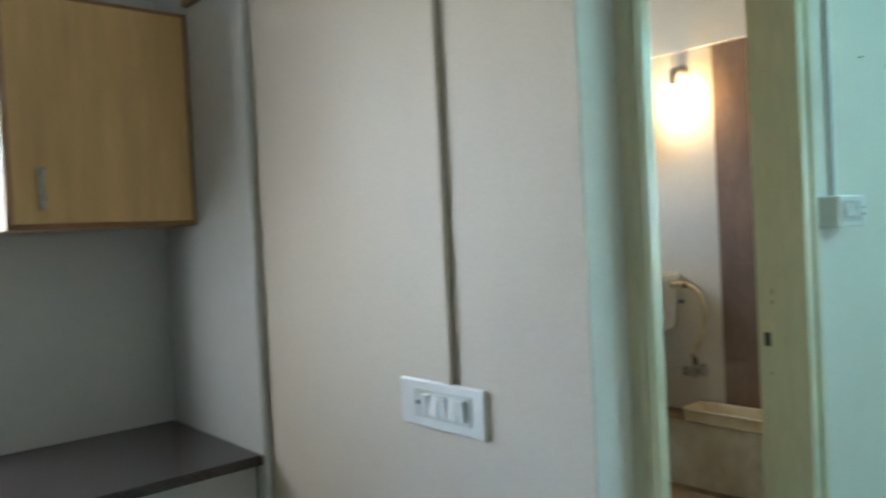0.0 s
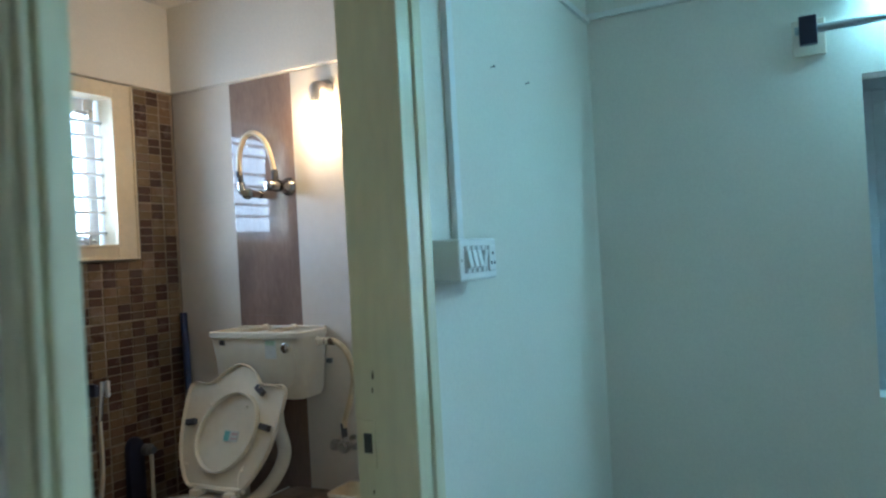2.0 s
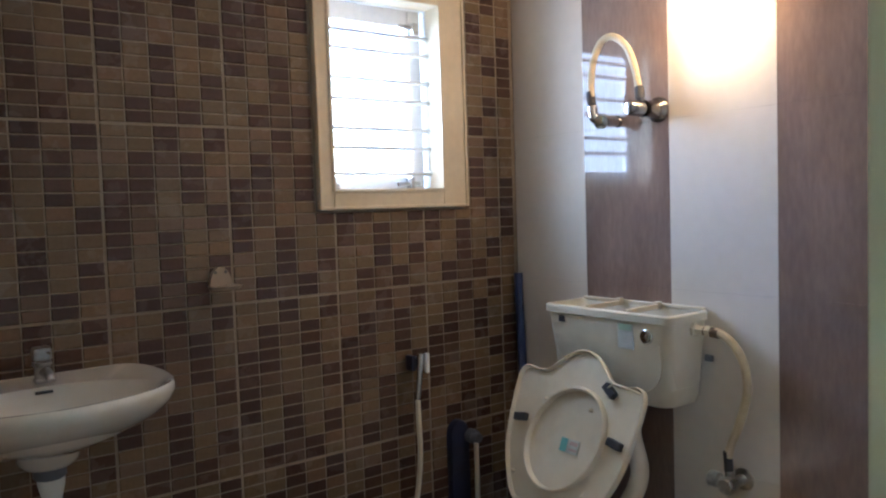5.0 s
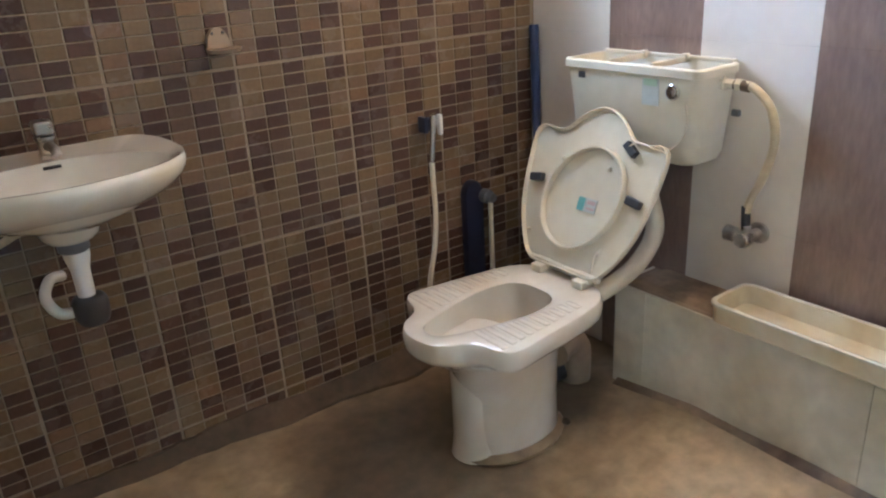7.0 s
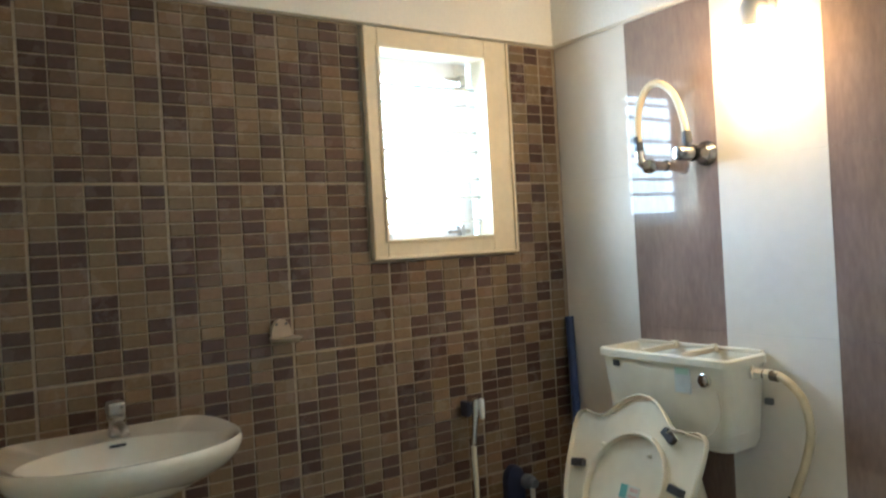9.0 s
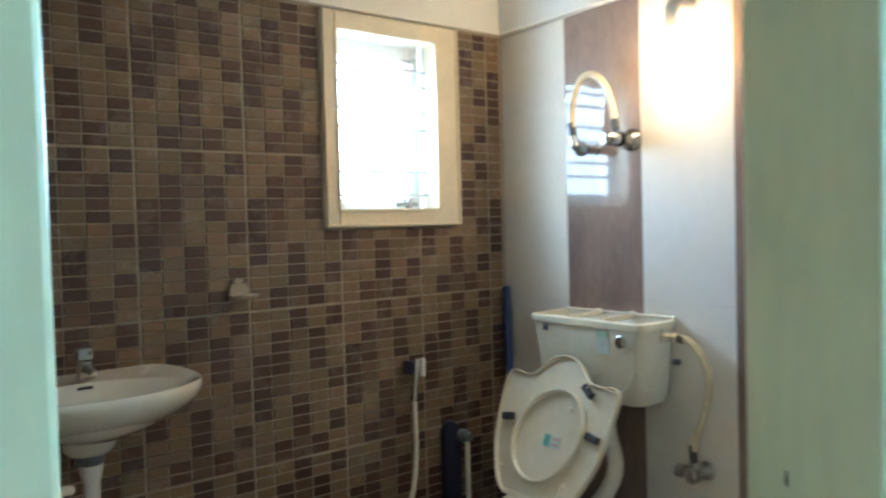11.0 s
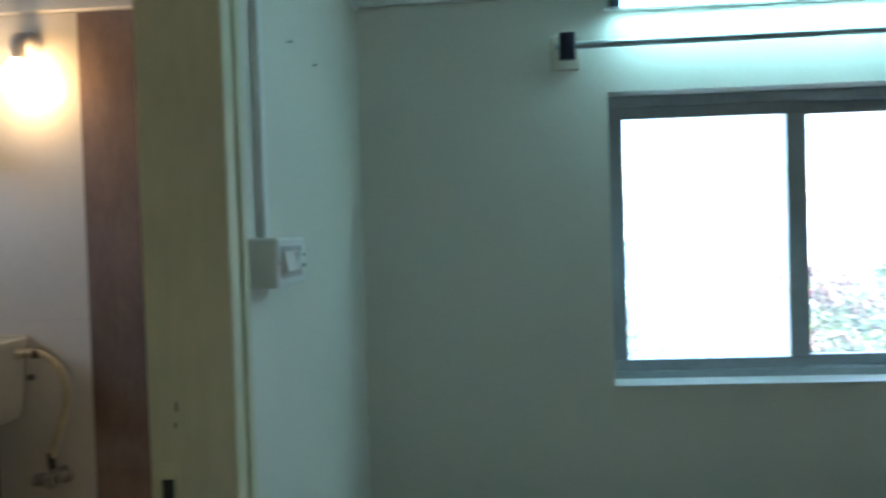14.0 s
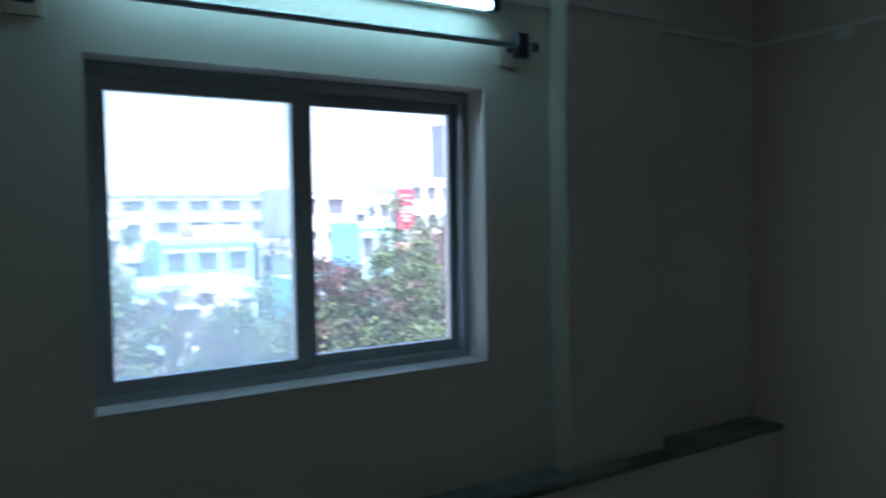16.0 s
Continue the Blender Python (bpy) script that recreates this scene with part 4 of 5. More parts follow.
lamp = thing("wall_lamp", (XS, 3.03, 1.98), "grey wall lamp holder with a glowing warm bulb", "wall lamp")
part("back_plate", lathe((XS, 3.03, 1.985), (-1, 0, 0), [(0, 0.034), (0.012, 0.033), (0.018, 0.026)], 22), M["lampgrey"], lamp, smooth=True)
part("holder", hose([(XS - 0.014, 3.03, 1.985), (XS - 0.05, 3.03, 1.985), (XS - 0.068, 3.03, 1.97), (XS - 0.07, 3.03, 1.925)], 0.021, 14), M["lampgrey"], lamp, smooth=True)
part("bulb", lathe((XS - 0.07, 3.03, 1.928), (0, 0, -1), [(0, 0.016), (0.015, 0.022), (0.03, 0.036), (0.05, 0.045), (0.07, 0.046), (0.09, 0.038), (0.105, 0.022), (0.111, 0.006)], 24), M["bulb"], lamp, smooth=True)

# ---- door: frame, leaf ----
doorway = thing("door_1", ((D0 + D1) / 2, YD, 0), "cream enamel door frame with its leaf open into the bathroom", "door", kind="structure")
for side, x in (("right", D1), ("left", D0)):
    sgn, wide = (1, 0.038) if side == "right" else (-1, 0.032)
    bm = bmesh.new()
    def strip(a, b, y0, y1, z0=0.0, z1=DT + 0.07):
        xs = sorted((x + sgn * a, x + sgn * b))
        box(xs[0], xs[1], y0, y1, z0, z1, 0.003, bm)
    strip(0.0, wide, YD - 0.035, YD + 0.085)
    part("jamb", bm, M["frame"], doorway, "chipped cream enamel jamb" if side == "right" else "")
    for a, b, y0 in ((0.038, 0.057, YD - 0.029), (0.057, 0.078, YD - 0.034), (0.078, 0.098, YD - 0.029)) if side == "right" else ((0.032, 0.041, YD - 0.028), (0.041, 0.049, YD - 0.036), (0.049, 0.058, YD - 0.026)):
        bm = bmesh.new()
        strip(a + 0.0005, b, y0, YD + 0.001)
        part("moulding", bm, M["frame"], doorway)
part("head", box(D0, D1, YD - 0.035, YD + 0.085, DT, DT + 0.07, 0.003), M["frame"], doorway)
part("threshold", box(D0, D1, YD - 0.01, YD + 0.1, 0.0, BF + 0.004, 0.003), M["granite"], doorway)
part("strike_plate", boxes((D1 - 0.0025, D1 + 0.0005, YD + 0.046, YD + 0.074, 1.02, 1.10), bevel=0.0008), M["frame"], doorway)
part("strike_hole", box(D1 - 0.0035, D1 - 0.0005, YD + 0.052, YD + 0.068, 1.045, 1.078), M["black"], doorway, "dark bolt hole")
for dy, z, h in ((0.046, 1.175, 0.016), (0.048, 1.15, 0.010), (0.055, 0.980, 0.008)):
    part("paint_chip", rings([[(D1 - k, YD + dy + 0.0016 * math.cos(a) * (1 + 0.3 * math.sin(5 * a + z * 40)), z + h / 2 * math.sin(a)) for a in (2 * math.pi * i / 12 for i in range(12))] for k in (-0.0003, 0.0005)]), M["dirt"], doorway)
leaf = part("leaf", box(D0 - 0.032, D0 - 0.002, YD + 0.092, YD + 0.68, BF + 0.012, DT - 0.005, 0.003), M["frame"], doorway, "cream enamel leaf standing open")
for z in (0.45, 1.14, 1.85):
    part("hinge", boxes((D0 - 0.001, D0 + 0.0025, YD + 0.055, YD + 0.094, z - 0.05, z + 0.05), (D0 - 0.002, D0 + 0.008, YD + 0.084, YD + 0.0935, z - 0.05, z + 0.05), bevel=0.001), M["alum"], leaf)

# ---- room: switch box, conduit, nails ----
sw = thing("switch_box", (2.855, YD, 1.355), "white surface switch box with rocker switches on the wall", "switch box")
part("casing", boxes((2.775, 2.938, YD - 0.06, YD, 1.319, 1.396), bevel=0.004), M["white"], sw)
part("recess", box(2.794, 2.890, YD - 0.0615, YD - 0.0595, 1.333, 1.383, 0.0005), M["lampgrey"], sw, "grey switch plate")
for k in range(4):
    x = 2.801 + 0.022 * k
    b = box(-0.0082, 0.0082, -0.006, 0.004, -0.016, 0.016, 0.002)
    bmesh.ops.transform(b, verts=b.verts, matrix=pose(x + 0.003, YD - 0.063, 1.358, (-10, -10, -10, 10)[k], 0, 0))
    part("rocker", b, M["white"], sw)
    for dz in (-0.0205, 0.0205):
        part("plate_stud", box(x - 0.002, x + 0.008, YD - 0.064, YD - 0.0612, 1.358 + dz - 0.0035, 1.358 + dz + 0.0035, 0.0008), M["white"], sw)
sock = part("socket", box(2.892, 2.922, YD - 0.066, YD - 0.061, 1.333, 1.383, 0.003), M["white"], sw)
for dx, dz in ((-0.007, -0.008), (0.007, -0.008), (0, 0.01)):
    part("socket_hole", rod((2.907 + dx, YD - 0.0668, 1.357 + dz), (2.907 + dx, YD - 0.064, 1.357 + dz), 0.0032, 10), M["black"], sock)
part("screw", lathe((2.783, YD - 0.0595, 1.357), (0, -1, 0), [(0, 0.003), (0.0015, 0.0025)], 8), M["dullchrome"], sw)


def conduit(name, r, label):
    ob = part(name, box(*r, 0.002), M["white"], None)
    return tagged(ob, label, "conduit", "surface conduits")


conduit("conduit", (2.868, 2.893, YD - 0.014, YD, 1.396, CR - 0.002), "white plastic cable conduit rising from the switch box")
conduit("conduit", (2.894, XW - 0.012, YD - 0.012, YD, 2.058, 2.076), "white plastic cable conduit high on the door wall")
conduit("conduit", (XW - 0.012, XW, -0.070, YD, 2.072, 2.090), "white plastic cable conduit above the window")
conduit("conduit", (XW - 0.098, XW - 0.086, -0.53, -0.074, 2.066, 2.084), "white plastic cable conduit across the pilaster")
conduit("conduit", (XW - 0.012, XW, YR, -0.532, 2.060, 2.078), "white plastic cable conduit in the room corner")
conduit("conduit", (2.6, XW - 0.012, YR, YR + 0.012, 2.055, 2.073), "white plastic cable conduit on the end wall")
for x, z in ((3.10, 1.772), (3.31, 1.773)):
    nail = thing("nail", (x, YD, z), "small rusty nail in the pale wall", "nail", "nails in the door wall")
    part("shank", rod((x, YD, z), (x + 0.002, YD - 0.008, z + 0.002), 0.0012, 8), M["rubber"], nail)
    part("head", lathe((x + 0.002, YD - 0.008, z + 0.002), (0.1, -1, 0.2), [(0, 0.003), (0.0015, 0.003)], 8), M["rubber"], nail)
box2 = thing("junction_box", (3.55, YR, 2.02), "small white junction box high on the end wall", "junction box")
part("casing", box(3.46, 3.54, YR, YR + 0.03, 2.01, 2.054, 0.004), M["white"], box2)

# ---- room window ----
win = thing("window_2", (XW + 0.12, 0.77, WS), "grey aluminium sliding window with two panes", "window", kind="structure")
GX = 3.985
for nm, r in (("top", (GX, GX + 0.075, W0, W1, WT - 0.032, WT)), ("bottom", (GX, GX + 0.075, W0, W1, WS, WS + 0.028)), ("left", (GX, GX + 0.075, W1 - 0.026, W1, WS + 0.028, WT - 0.032)), ("right", (GX, GX + 0.075, W0, W0 + 0.026, WS + 0.028, WT - 0.032))):
    part("frame_member", box(*r, 0.002), M["alum"], win)
for nm, y0, y1, x0, mat, lab in (("left", 0.745, W1 - 0.026, GX + 0.010, "dustypane", "dusty hazed pane"), ("right", W0 + 0.026, 0.790, GX + 0.042, "pane", "clear pane")):
    z0, z1 = WS + 0.028, WT - 0.032
    s = part("sash", boxes((x0, x0 + 0.026, y0, y1, z0, z0 + 0.034), (x0, x0 + 0.026, y0, y1, z1 - 0.036, z1), bevel=0.002), M["alum"], win, "grey aluminium sliding sash")
    part("stile", box(x0, x0 + 0.026, y0, y0 + 0.052 if nm == "left" else y0 + 0.022, z0 + 0.034, z1 - 0.036, 0.002), M["alum"], s)
    part("stile", box(x0, x0 + 0.026, y1 - (0.034 if nm == "left" else 0.068), y1, z0 + 0.034, z1 - 0.036, 0.002), M["alum"], s)
    g = part("pane", box(x0 + 0.011, x0 + 0.015, y0 + 0.03, y1 - 0.03, z0 + 0.03, z1 - 0.03), M[mat], s, lab)
    g.visible_shadow = False
part("sill_lip", box(XW - 0.004, GX, W0, W1, WS, WS + 0.006, 0.002), M["whitepaint"], win, "white painted sill")

curtain = thing("curtain_rod", (3.82, 0.76, 1.915), "thin grey metal curtain rod on two wall brackets", "curtain rod")
part("rod", rod((3.822, 1.50, 1.914), (3.822, 0.055, 1.922), 0.0105), M["alum"], curtain, smooth=True)
for y, z in ((1.468, 1.912), (0.10, 1.921)):
    br = part("bracket", boxes((3.808, 3.836, y - 0.022, y + 0.022, z - 0.038, z + 0.038), (3.83, XW - 0.008, y - 0.012, y + 0.012, z - 0.012, z + 0.012), bevel=0.003), M["navy"], curtain, "dark plastic bracket")
    part("base_plate", box(XW - 0.010, XW, y - 0.042, y + 0.042, z - 0.055, z + 0.045, 0.003), M["beige"], br, "cream wooden block")
part("finial", lathe((3.822, 0.055, 1.922), (0, -1, 0), [(0, 0.014), (0.02, 0.014), (0.024, 0.008)], 12), M["black"], curtain)

tube = thing("tube_light", (3.85, 0.76, 2.04), "lit fluorescent tube on a white batten above the window", "tube light")
part("batten", box(XW - 0.045, XW - 0.0125, 0.17, 1.36, 2.02, 2.068, 0.004), M["white"], tube)
part("tube", rod((3.826, 1.315, 2.034), (3.826, 0.215, 2.034), 0.0145, 16), M["tube"], tube, "glowing glass tube", smooth=True)
for y0, y1 in ((1.315, 1.345), (0.185, 0.215)):
    part("end_cap", box(3.808, XW - 0.045, y0, y1, 2.014, 2.056, 0.004), M["navy"], tube, "dark end holder")

bench = thing("wall_ledge", (3.83, 0.5, 0.0), "low wall ledge with a grey-green marble slab", "ledge", kind="structure")
part("plinth", box(3.757, XW, YR, YD, 0.002, 0.508), M["wall"], bench)
part("slab", boxes((3.742, XW - 0.0875, -0.533, -0.069, 0.508, 0.53), (3.742, XW - 0.001, YR + 0.002, -0.533, 0.508, 0.53), (3.742, XW - 0.001, -0.069, YD - 0.002, 0.508, 0.53)), M["granite"], bench, "veined grey-green marble slab")

# ---- kitchen corner ----
board = thing("switchboard", (XB, 2.49, 1.0), "white flush switchboard with piano switches on cream wall", "switchboard")
part("plate", box(XB - 0.010, XB, 2.335, 2.592, 0.950, 1.050, 0.004), M["white"], board)
part("recess", box(XB - 0.012, XB - 0.0095, 2.371, 2.546, 0.972, 1.032, 0.0008), M["sticker"], board)
for k in range(5):
    y = 2.396 + 0.026 * k
    b = box(-0.006, 0.004, -0.0105, 0.0105, -0.023, 0.023, 0.003)
    bmesh.ops.transform(b, verts=b.verts, matrix=pose(XB - 0.013, y, 1.002, 0, 8 if k % 2 else -8, 0))
    part("switch", b, M["white"], board)
part("indicator", lathe((XB - 0.0115, 2.531, 1.003), (-1, 0, 0), [(0, 0.006), (0.004, 0.005), (0.005, 0.002)], 10), M["rubber"], board)
ob = part("conduit", box(XB - 0.013, XB, 2.423, 2.450, 1.050, CR - 0.002, 0.003), M["beige"], None)
tagged(ob, "cream plastic cable conduit above the switchboard", "conduit", "surface conduits")

KX = XB - 0.025
cabinet = thing("wall_cabinet", (1.58, YM + 0.05, 1.42), "beech laminate kitchen wall cabinet with one closed door", "cabinet")
part("carcass", boxes((1.328, KX - 0.002, 3.575, YM + 0.048, 1.418, 1.436), (1.328, KX - 0.002, 3.575, YM + 0.048, 2.052, 2.072), (1.328, 1.346, 3.575, YM + 0.048, 1.436, 2.052), (KX - 0.020, KX - 0.002, 3.575, YM + 0.048, 1.436, 2.052), (1.346, KX - 0.02, YM + 0.03, YM + 0.048, 1.436, 2.052)), M["beechedge"], cabinet, "darker beech edging")
kd = part("door", box(1.344, KX - 0.018, 3.558, 3.574, 1.434, 2.056, 0.002), M["beech"], cabinet)
part("handle", boxes((1.407, 1.417, 3.535, 3.558, 1.475, 1.485), (1.407, 1.417, 3.535, 3.558, 1.575, 1.585), (1.405, 1.419, 3.530, 3.540, 1.47, 1.59), bevel=0.003), M["dullchrome"], kd, "slim metal handle")
ob = part("loft_rail", box(1.0, KX - 0.002, 3.70, 3.74, 2.074, 2.11, 0.003), M["beechedge"], None)
tagged(ob, "brown wooden rail above the kitchen cabinet", "rail")
ob = part("wall_rail", box(KX - 0.020, KX, 3.215, 3.556, 2.088, 2.118, 0.003), M["beechedge"], None)
tagged(ob, "dark brown wooden rail along the kitchen side wall", "rail")
counter = thing("kitchen_counter", (1.2, 3.53, 0.0), "black granite kitchen counter on a masonry base", "counter", kind="structure")
part("worktop", box(-0.6, KX - 0.002, 3.215, YM + 0.048, 0.733, 0.762, 0.004), M["blackgranite"], counter)
part("base", box(-0.6, KX - 0.002, 3.26, YM + 0.048, 0.002, 0.733), M["kitchentile"], counter)


def plain_window(name, x0, x1, y, z0, z1, label):
    """A white framed window in a wall along x, with one pane."""
    w = thing(name, ((x0 + x1) / 2, y, z0), label, "window", kind="structure")
    for r in ((x0, x1, z0, z0 + 0.04), (x0, x1, z1 - 0.04, z1), (x0, x0 + 0.04, z0 + 0.04, z1 - 0.04), (x1 - 0.04, x1, z0 + 0.04, z1 - 0.04)):
        part("window_frame", box(r[0], r[1], y - 0.025, y + 0.025, r[2], r[3], 0.003), M["whitepaint"], w)
    g = part("pane", box(x0 + 0.03, x1 - 0.03, y - 0.002, y + 0.002, z0 + 0.03, z1 - 0.03), M["pane"], w)
    g.visible_shadow = False


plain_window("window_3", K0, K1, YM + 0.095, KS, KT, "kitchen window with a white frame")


# ---- outside ----
M["ground"] = material("dusty_ground", (0.30, 0.27, 0.22), 0.9, grain=0.15, scale=0.8, stain=0.2, stain_scale=0.06, bump=0.0)
M["render_white"] = material("white_render", (0.72, 0.72, 0.70), 0.8, grain=0.04, scale=2, stain=0.08, stain_scale=0.3, bump=0.0)
M["render_grey"] = material("grey_render", (0.45, 0.48, 0.50), 0.8, grain=0.04, scale=2, stain=0.08, stain_scale=0.3, bump=0.0)
# Turquoise made paler: the haze of distance is put into the colour.
M["render_teal"] = material("hazed_turquoise_render", (0.40, 0.72, 0.78), 0.8, grain=0.04, scale=2, stain=0.08, stain_scale=0.3, bump=0.0)
M["render_rose"] = material("rose_render", (0.55, 0.30, 0.28), 0.8, grain=0.04, scale=2, stain=0.08, stain_scale=0.3, bump=0.0)
M["redboard"] = material("red_board", (0.52, 0.05, 0.09), 0.5, grain=0.04, scale=2, stain=0.05, bump=0.0)
# Dark panes lightened, so that distance haze is part of their colour.
M["hazedglass"] = material("hazed_window", (0.16, 0.18, 0.20), 0.15, grain=0.05, scale=3, bump=0.0)
M["bark"] = material("bark", (0.13, 0.10, 0.075), 0.9, grain=0.2, scale=20, stain=0.15, bump=0.3)
GREENS = [(0.10, 0.165, 0.07), (0.15, 0.22, 0.075), (0.08, 0.125, 0.07), (0.18, 0.25, 0.085), (0.11, 0.155, 0.09), (0.07, 0.11, 0.065)]
REDS = [(0.14, 0.062, 0.066), (0.11, 0.06, 0.058), (0.17, 0.085, 0.075), (0.07, 0.055, 0.035), (0.10, 0.038, 0.045), (0.07, 0.10, 0.04)]
M["leaf_green"], M["leaf_red"] = varied("green_leaves", GREENS, 0.55, True, bump=0.0), varied("reddish_leaves", REDS, 0.55, True, bump=0.0)
GZ = -10.0
structure("ground", box(-1500, 1500, -1500, 1500, GZ - 0.5, GZ), M["ground"], "dusty ground far below the window", "ground")
structure("facade_below", boxes((-6, XW + 0.02, -8, 3.9, GZ, -0.13)), M["render_white"], "storeys of the building below the room", "building")


def tree(x, y, top, spread, mat, label, seed, leaves=4600):
    r = random.Random(seed)
    t = thing("tree", (x, y, GZ), label, "tree", "trees by the window")
    trunk_top = top - spread * 1.1
    part("trunk", hose([(x, y, GZ), (x + 0.1, y - 0.1, (GZ + trunk_top) / 2), (x, y + 0.05, trunk_top)], 0.14, 8, 4), M["bark"], t)
    centres = []
    for k in range(9):
        a, h = 2 * math.pi * k / 9 + r.uniform(-0.3, 0.3), r.uniform(-0.9, 0.95)
        rad = spread * math.sqrt(max(0.05, 1 - h * h)) * r.uniform(0.55, 0.95)
        c = Vector((x + rad * math.cos(a), y + rad * math.sin(a), top - spread + h * spread * 0.9))
        centres.append(c)
        part("limb", hose([(x, y, trunk_top - 0.6 * r.random()), ((x + c.x) / 2, (y + c.y) / 2, (trunk_top + c.z) / 2 + 0.2), c], 0.03, 6, 4), M["bark"], t)
    for k in range(34):
        b = r.choice(centres[:9])
        centres.append(b + Vector((r.gauss(0, 1), r.gauss(0, 1), r.gauss(-0.1, 1.0))) * spread * 0.42)
    V, F = [], []
    for k in range(int(3.4 * leaves)):
        c = r.choice(centres)
        p = c + Vector((r.gauss(0, 1), r.gauss(0, 1), r.gauss(0, 0.75))) * spread * 0.135
        u = Vector((r.gauss(0, 1), r.gauss(0, 1), r.gauss(0, 0.6))).normalized()
        v = u.orthogonal().normalized()
        v = (v * math.cos(k) + u.cross(v) * math.sin(k))
        s = r.uniform(0.02, 0.048)
        n = len(V)
        V += [p - u * s, p + v * s * 0.45 - u * s * 0.1, p + u * s + v * 0.1 * s, p - v * s * 0.45 - u * s * 0.1]
        F.append((n, n + 1, n + 2, n + 3))
    me = bpy.data.meshes.new("crown")
    me.from_pydata([q - Vector((x, y, GZ)) for q in V], [], F)
    me.materials.append(mat)
    ob = new("crown", me)
    ob.parent = t
    return t


tree(11.2, -2.35, 0.85, 0.75, M["leaf_red"], "tree with thin reddish brown foliage", 3, 1700)
tree(11.2, -3.15, 0.80, 0.66, M["leaf_green"], "tree with fresh green foliage", 4, 2600)
tree(11.8, -4.55, 1.45, 0.95, M["leaf_green"], "tall green tree with an airy crown", 5, 2500)
tree(10.7, -2.75, 0.40, 0.80, M["leaf_green"], "low tree with mixed green foliage", 6, 1800)
tree(10.5, -3.65, 0.45, 0.80, M["leaf_green"], "low tree with dense green foliage", 10, 2000)
tree(10.1, -3.1, 0.0, 0.6, M["leaf_green"], "small bush with bright green foliage", 12, 2000)
tree(11.2, -1.45, 0.55, 0.75, M["leaf_green"], "tree with sparse green foliage", 7, 1100)
tree(11.2, -0.4, 0.30, 0.65, M["leaf_red"], "low tree with dark reddish foliage", 8, 1700)
tree(11.4, 0.35, 0.80, 0.62, M["leaf_green"], "slender tree with pale green foliage", 9, 2200)
tree(10.9, -1.0, 0.05, 0.6, M["leaf_green"], "small bush with green foliage", 13, 1800)


def building(x, y, w, d, top, mat, storeys, cols, label):
    """A block that shows its face towards -x."""
    b = thing("apartment_building", (x, y, GZ), label, "building", "buildings of the town")
    part("wall", box(x, x + d, y - w / 2, y + w / 2, GZ, top), mat, b)
    part("parapet", boxes((x - 0.15, x + d + 0.15, y - w / 2 - 0.15, y + w / 2 + 0.15, top, top + 0.4)), mat, b)
    for s in range(storeys):
        z = top - 1.2 - 3.0 * s
        for c in range(cols):
            yy = y - w / 2 + w * (c + 0.5) / cols
            wi = part("window", box(x - 0.05, x + 0.02, yy - w / cols * 0.28, yy + w / cols * 0.28, z - 0.75, z + 0.55), M["hazedglass"], b)
            part("sill", box(x - 0.35, x, yy - w / cols * 0.34, yy + w / cols * 0.34, z + 0.6, z + 0.72), M["render_white"], wi)
    return b


building(66, -25.5, 5.5, 9, 3.6, M["render_white"], 3, 2, "white apartment block with dark windows")
building(70, -30.5, 3.4, 8, 2.2, M["render_teal"], 2, 2, "turquoise building between white blocks")
building(74, -34.5, 5.0, 9, 3.2, M["render_white"], 3, 3, "white apartment block with three window rows")
building(72, -41.0, 5.6, 9, 5.0, M["render_white"], 3, 3, "tall white apartment block")
building(95, -64.0, 7.0, 9, 15.0, M["render_grey"], 7, 3, "far grey tower block rising above the town")
building(60, -20.0, 5.0, 9, -1.0, M["render_grey"], 2, 3, "low grey building with a flat roof")
building(52, -22.5, 5.0, 8, -2.6, M["render_white"], 2, 3, "low white building with a flat roof")
building(58, -31.0, 5.0, 8, -1.6, M["render_rose"], 2, 3, "low rose coloured building")
MIX = (("render_teal", "small turquoise house"), ("render_white", "small white house"), ("render_rose", "small rose house"), ("render_grey", "small grey house"))
town = random.Random(21)
for k in range(22):
    key, lab = MIX[(0, 1, 0, 1, 2, 1, 3)[k % 7]]
    building(44 + town.uniform(0, 26), -40 + 2.5 * k + town.uniform(-1, 1), town.uniform(2.2, 4.2), 5, town.uniform(-4.5, 0.9), M[key], 2, 2, lab + " with dark windows in the town")
building(60, -13.5, 7.0, 9, -0.6, M["render_teal"], 3, 3, "pale turquoise building in haze")
building(64, -6.0, 8.0, 9, 1.6, M["render_white"], 4, 3, "white apartment block in haze")
building(70, 3.0, 9.0, 9, 1.0, M["render_grey"], 3, 3, "grey apartment block in haze")
building(48, -9.5, 8.0, 8, -3.0, M["render_teal"], 2, 3, "low turquoise roofed hall")
building(110, -30.0, 40.0, 12, 4.5, M["render_grey"], 3, 9, "long far row of buildings")
building(120, 10.0, 40.0, 12, 5.5, M["render_white"], 3, 9, "long far white row of buildings")
sign = thing("hoarding", (66, -34.3, -1.5), "tall red advertising hoarding with pale lines", "hoarding")
part("board", box(66, 66.2, -35.2, -33.5, 0.0, 3.9), M["redboard"], sign)
part("post", box(66.05, 66.15, -34.5, -34.2, GZ, 0.0), M["render_grey"], sign)
for k, (z, w) in enumerate(((3.3, 0.5), (2.8, 0.55), (2.1, 0.65), (1.7, 0.65), (1.3, 0.6), (0.9, 0.45))):
    part("printed_bar", box(65.95, 66.0, -34.35 - w, -34.35 + w, z - 0.09, z + 0.09), M["render_white"], sign)


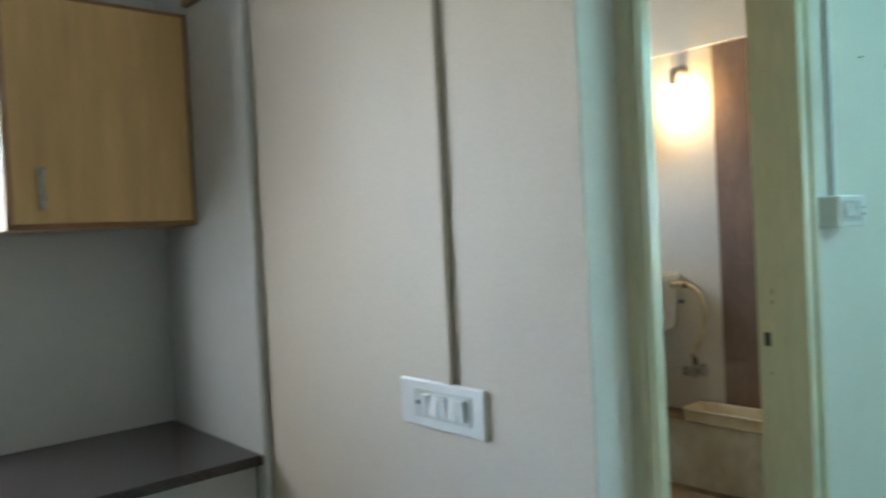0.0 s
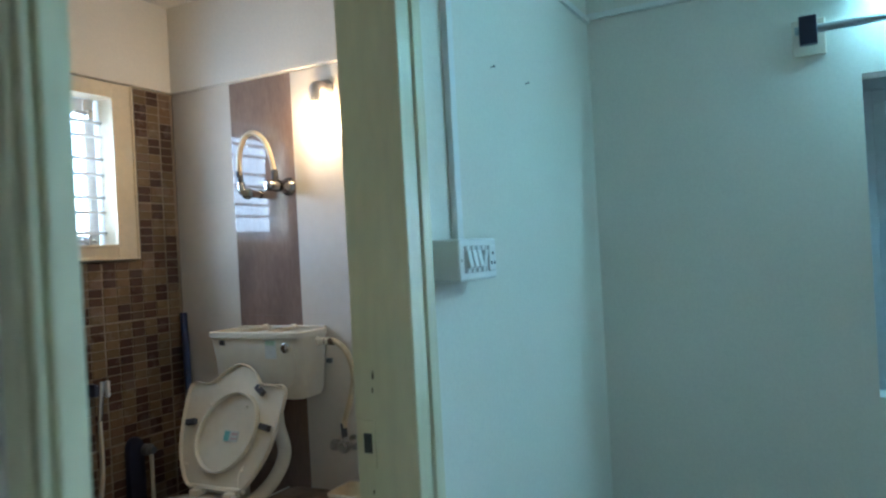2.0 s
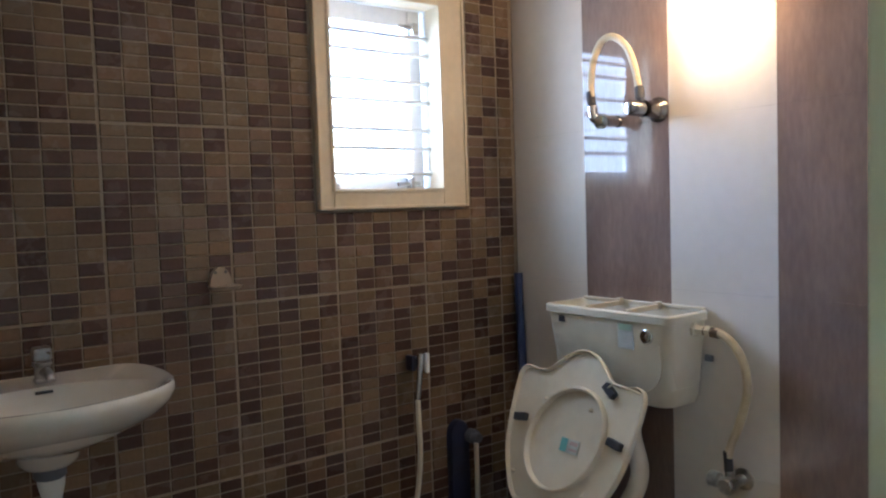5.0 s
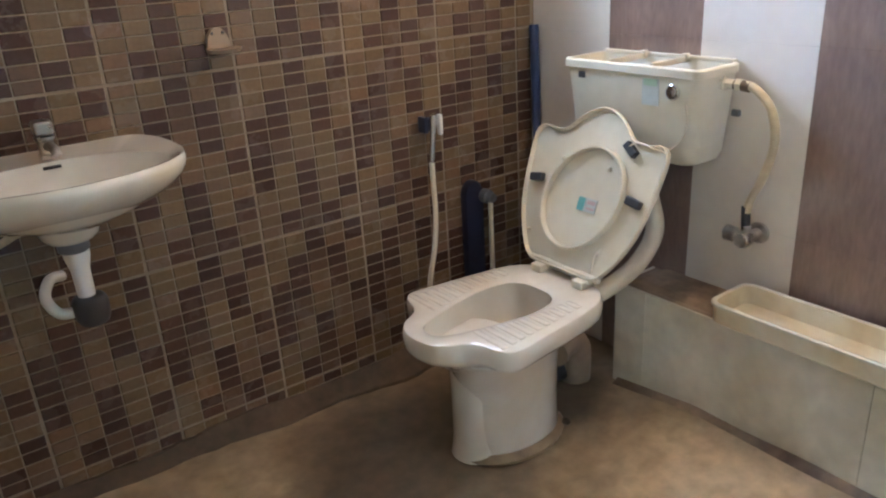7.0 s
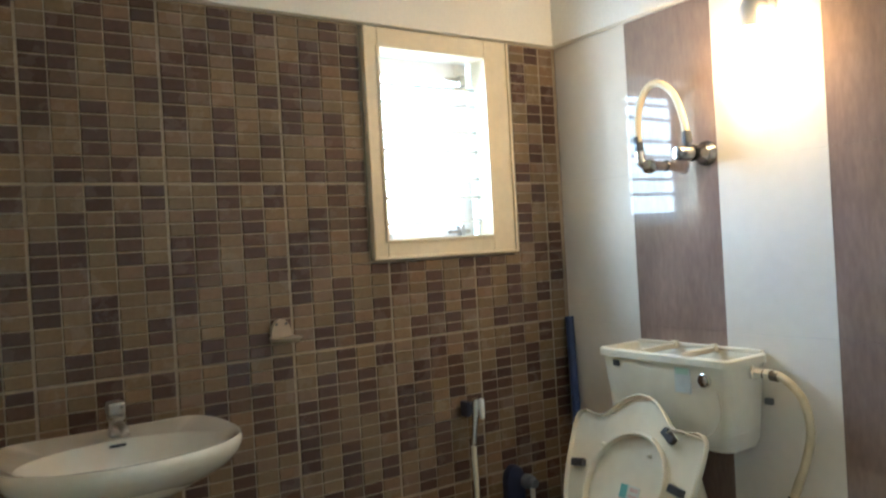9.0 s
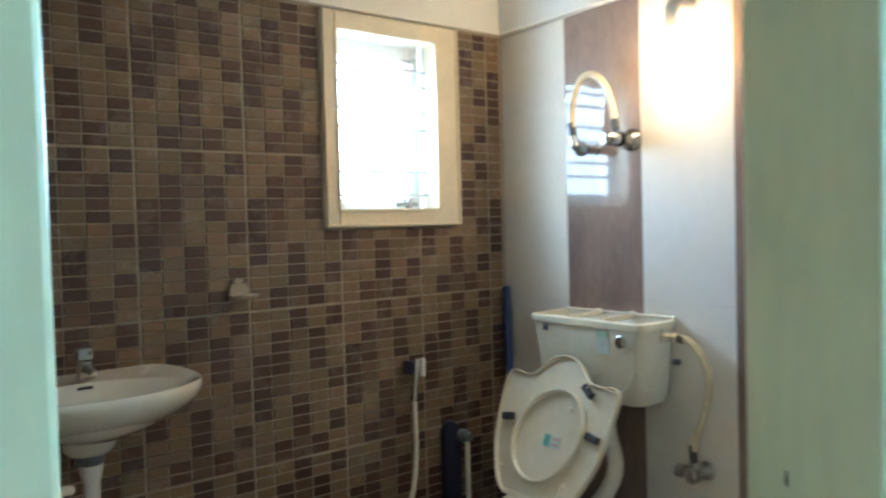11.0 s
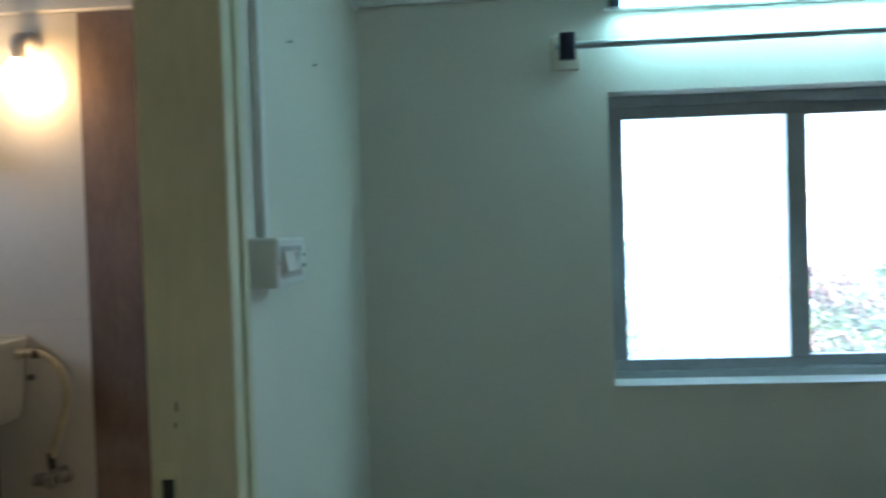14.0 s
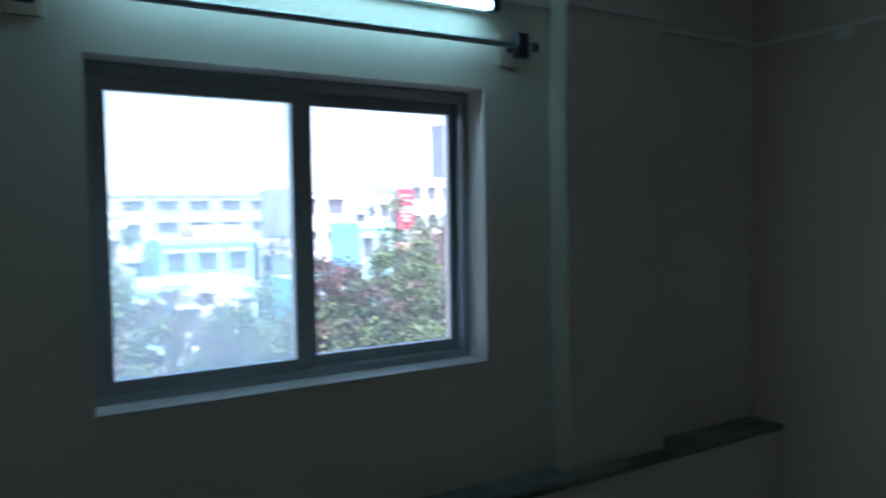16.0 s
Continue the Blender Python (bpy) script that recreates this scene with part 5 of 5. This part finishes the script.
# ---- tiles, piece by piece ----
def chip_mesh(name, w, h, d, mats, lip=0.0012):
    """A tile seen from its face (towards -y), with a bevelled rim; its corner at the origin."""
    v = [(0, 0, 0), (w, 0, 0), (w, 0, h), (0, 0, h)]
    r = [(lip, -d, lip), (w - lip, -d, lip), (w - lip, -d, h - lip), (lip, -d, h - lip)]
    me = bpy.data.meshes.new(name)
    me.from_pydata(v + r, [], [(4, 5, 6, 7)] + [(i, (i + 1) % 4, 4 + (i + 1) % 4, 4 + i) for i in range(4)])
    me.materials.append(mats)
    return me


wall = bpy.data.objects["wall_mosaic"]
# one printed sheet: five columns of seven pairs of chips, dark (#), brown (o) and tan (.)
SHEET = ("..###..", ".##o..#", "#o..##o", ".##...#", "#..#.#.")
KINDS = {"#": "dark", "o": "mid", ".": "tan"}
CW, RH = 0.06, 0.45 / 14
XE, ZE, GAP = 3.791, 2.078, 0.0016   # right and top edge of the sheets, half a joint
chip = {k: chip_mesh("mosaic_" + k, CW - 2 * GAP, RH - 2 * GAP, 0.0022, M["chip_" + k]) for k in ("dark", "mid", "tan")}
rest = {k: ([], []) for k in chip}
count = 0
for ci in range(31):
    for ri in range(62):
        kind = KINDS[SHEET[(5 - ci) % 5][ri % 14 // 2]]
        x0, x1 = XE - CW * (ci + 1) + GAP + (0.0020 if ci % 5 == 0 else 0.0), min(XE - CW * ci - GAP - (0.0020 if ci % 5 == 1 else 0.0), XS - 0.002)
        z0, z1 = ZE - RH * (ri + 1) + GAP + (0.0020 if ri % 14 == 13 else 0.0), min(ZE - RH * ri - GAP - (0.0020 if ri % 14 == 0 else 0.0), TT - 0.001)
        if z1 - z0 < 0.006 or z0 < BF - 0.03:
            continue
        if z1 > BS - 0.054 and x1 > B0 - 0.047 and x0 < B1 + 0.094:
            if z0 < BS - 0.062:
                z1 = BS - 0.055
            elif x0 < B0 - 0.055:
                x1 = B0 - 0.048
            elif x1 > B1 + 0.102:
                x0 = B1 + 0.095
            else:
                continue
        whole = x1 - x0 > CW - 2 * GAP - 1e-6 and z1 - z0 > RH - 2 * GAP - 1e-6
        if whole and 2.40 < x0 < 3.08 and 0.62 < z0 < 1.40 and count < 300:
            ob = new("mosaic_tile", chip[kind])
            ob.location = (x0, YM + 0.004, z0)
            ob.parent = wall
            count += 1
        else:
            V, F = rest[kind]
            k, d, lip = len(V), 0.0022, 0.0012
            y0, y1 = YM + 0.004, YM + 0.004 - d
            V += [(x0, y0, z0), (x1, y0, z0), (x1, y0, z1), (x0, y0, z1), (x0 + lip, y1, z0 + lip), (x1 - lip, y1, z0 + lip), (x1 - lip, y1, z1 - lip), (x0 + lip, y1, z1 - lip)]
            F += [(k + 4, k + 5, k + 6, k + 7)] + [(k + i, k + (i + 1) % 4, k + 4 + (i + 1) % 4, k + 4 + i) for i in range(4)]
for kind, (V, F) in rest.items():
    me = bpy.data.meshes.new("mosaic_rest_" + kind)
    me.from_pydata(V, [], F)
    me.materials.append(M["chips_" + kind])
    ob = new("mosaic_tiles_" + kind, me)
    ob.parent = wall
    tagged(ob, "small %s brown glazed mosaic tiles" % {"dark": "dark", "mid": "reddish", "tan": "tan"}[kind], "", "", "stuff")

striped = bpy.data.objects["wall_striped"]
for i in range(6):
    for j in range(5):
        y1, z1 = YM - 0.010 - 0.3 * i + (0.008 if i == 0 else 0.0), TT - 0.45 * j
        y0, z0 = max(YM - 0.3097 - 0.3 * i, YD + 0.105), max(z1 - 0.4497, BF - 0.04)
        if y1 - y0 < 0.02 or z1 - z0 < 0.02:
            continue
        bm = box(XS, XS + 0.008, y0, y1, z0, z1, 0.0003, seg=1)
        part("cream_tile" if i % 2 == 0 else "brown_tile", bm, M["cream_tile" if i % 2 == 0 else "brown_tile"], striped)
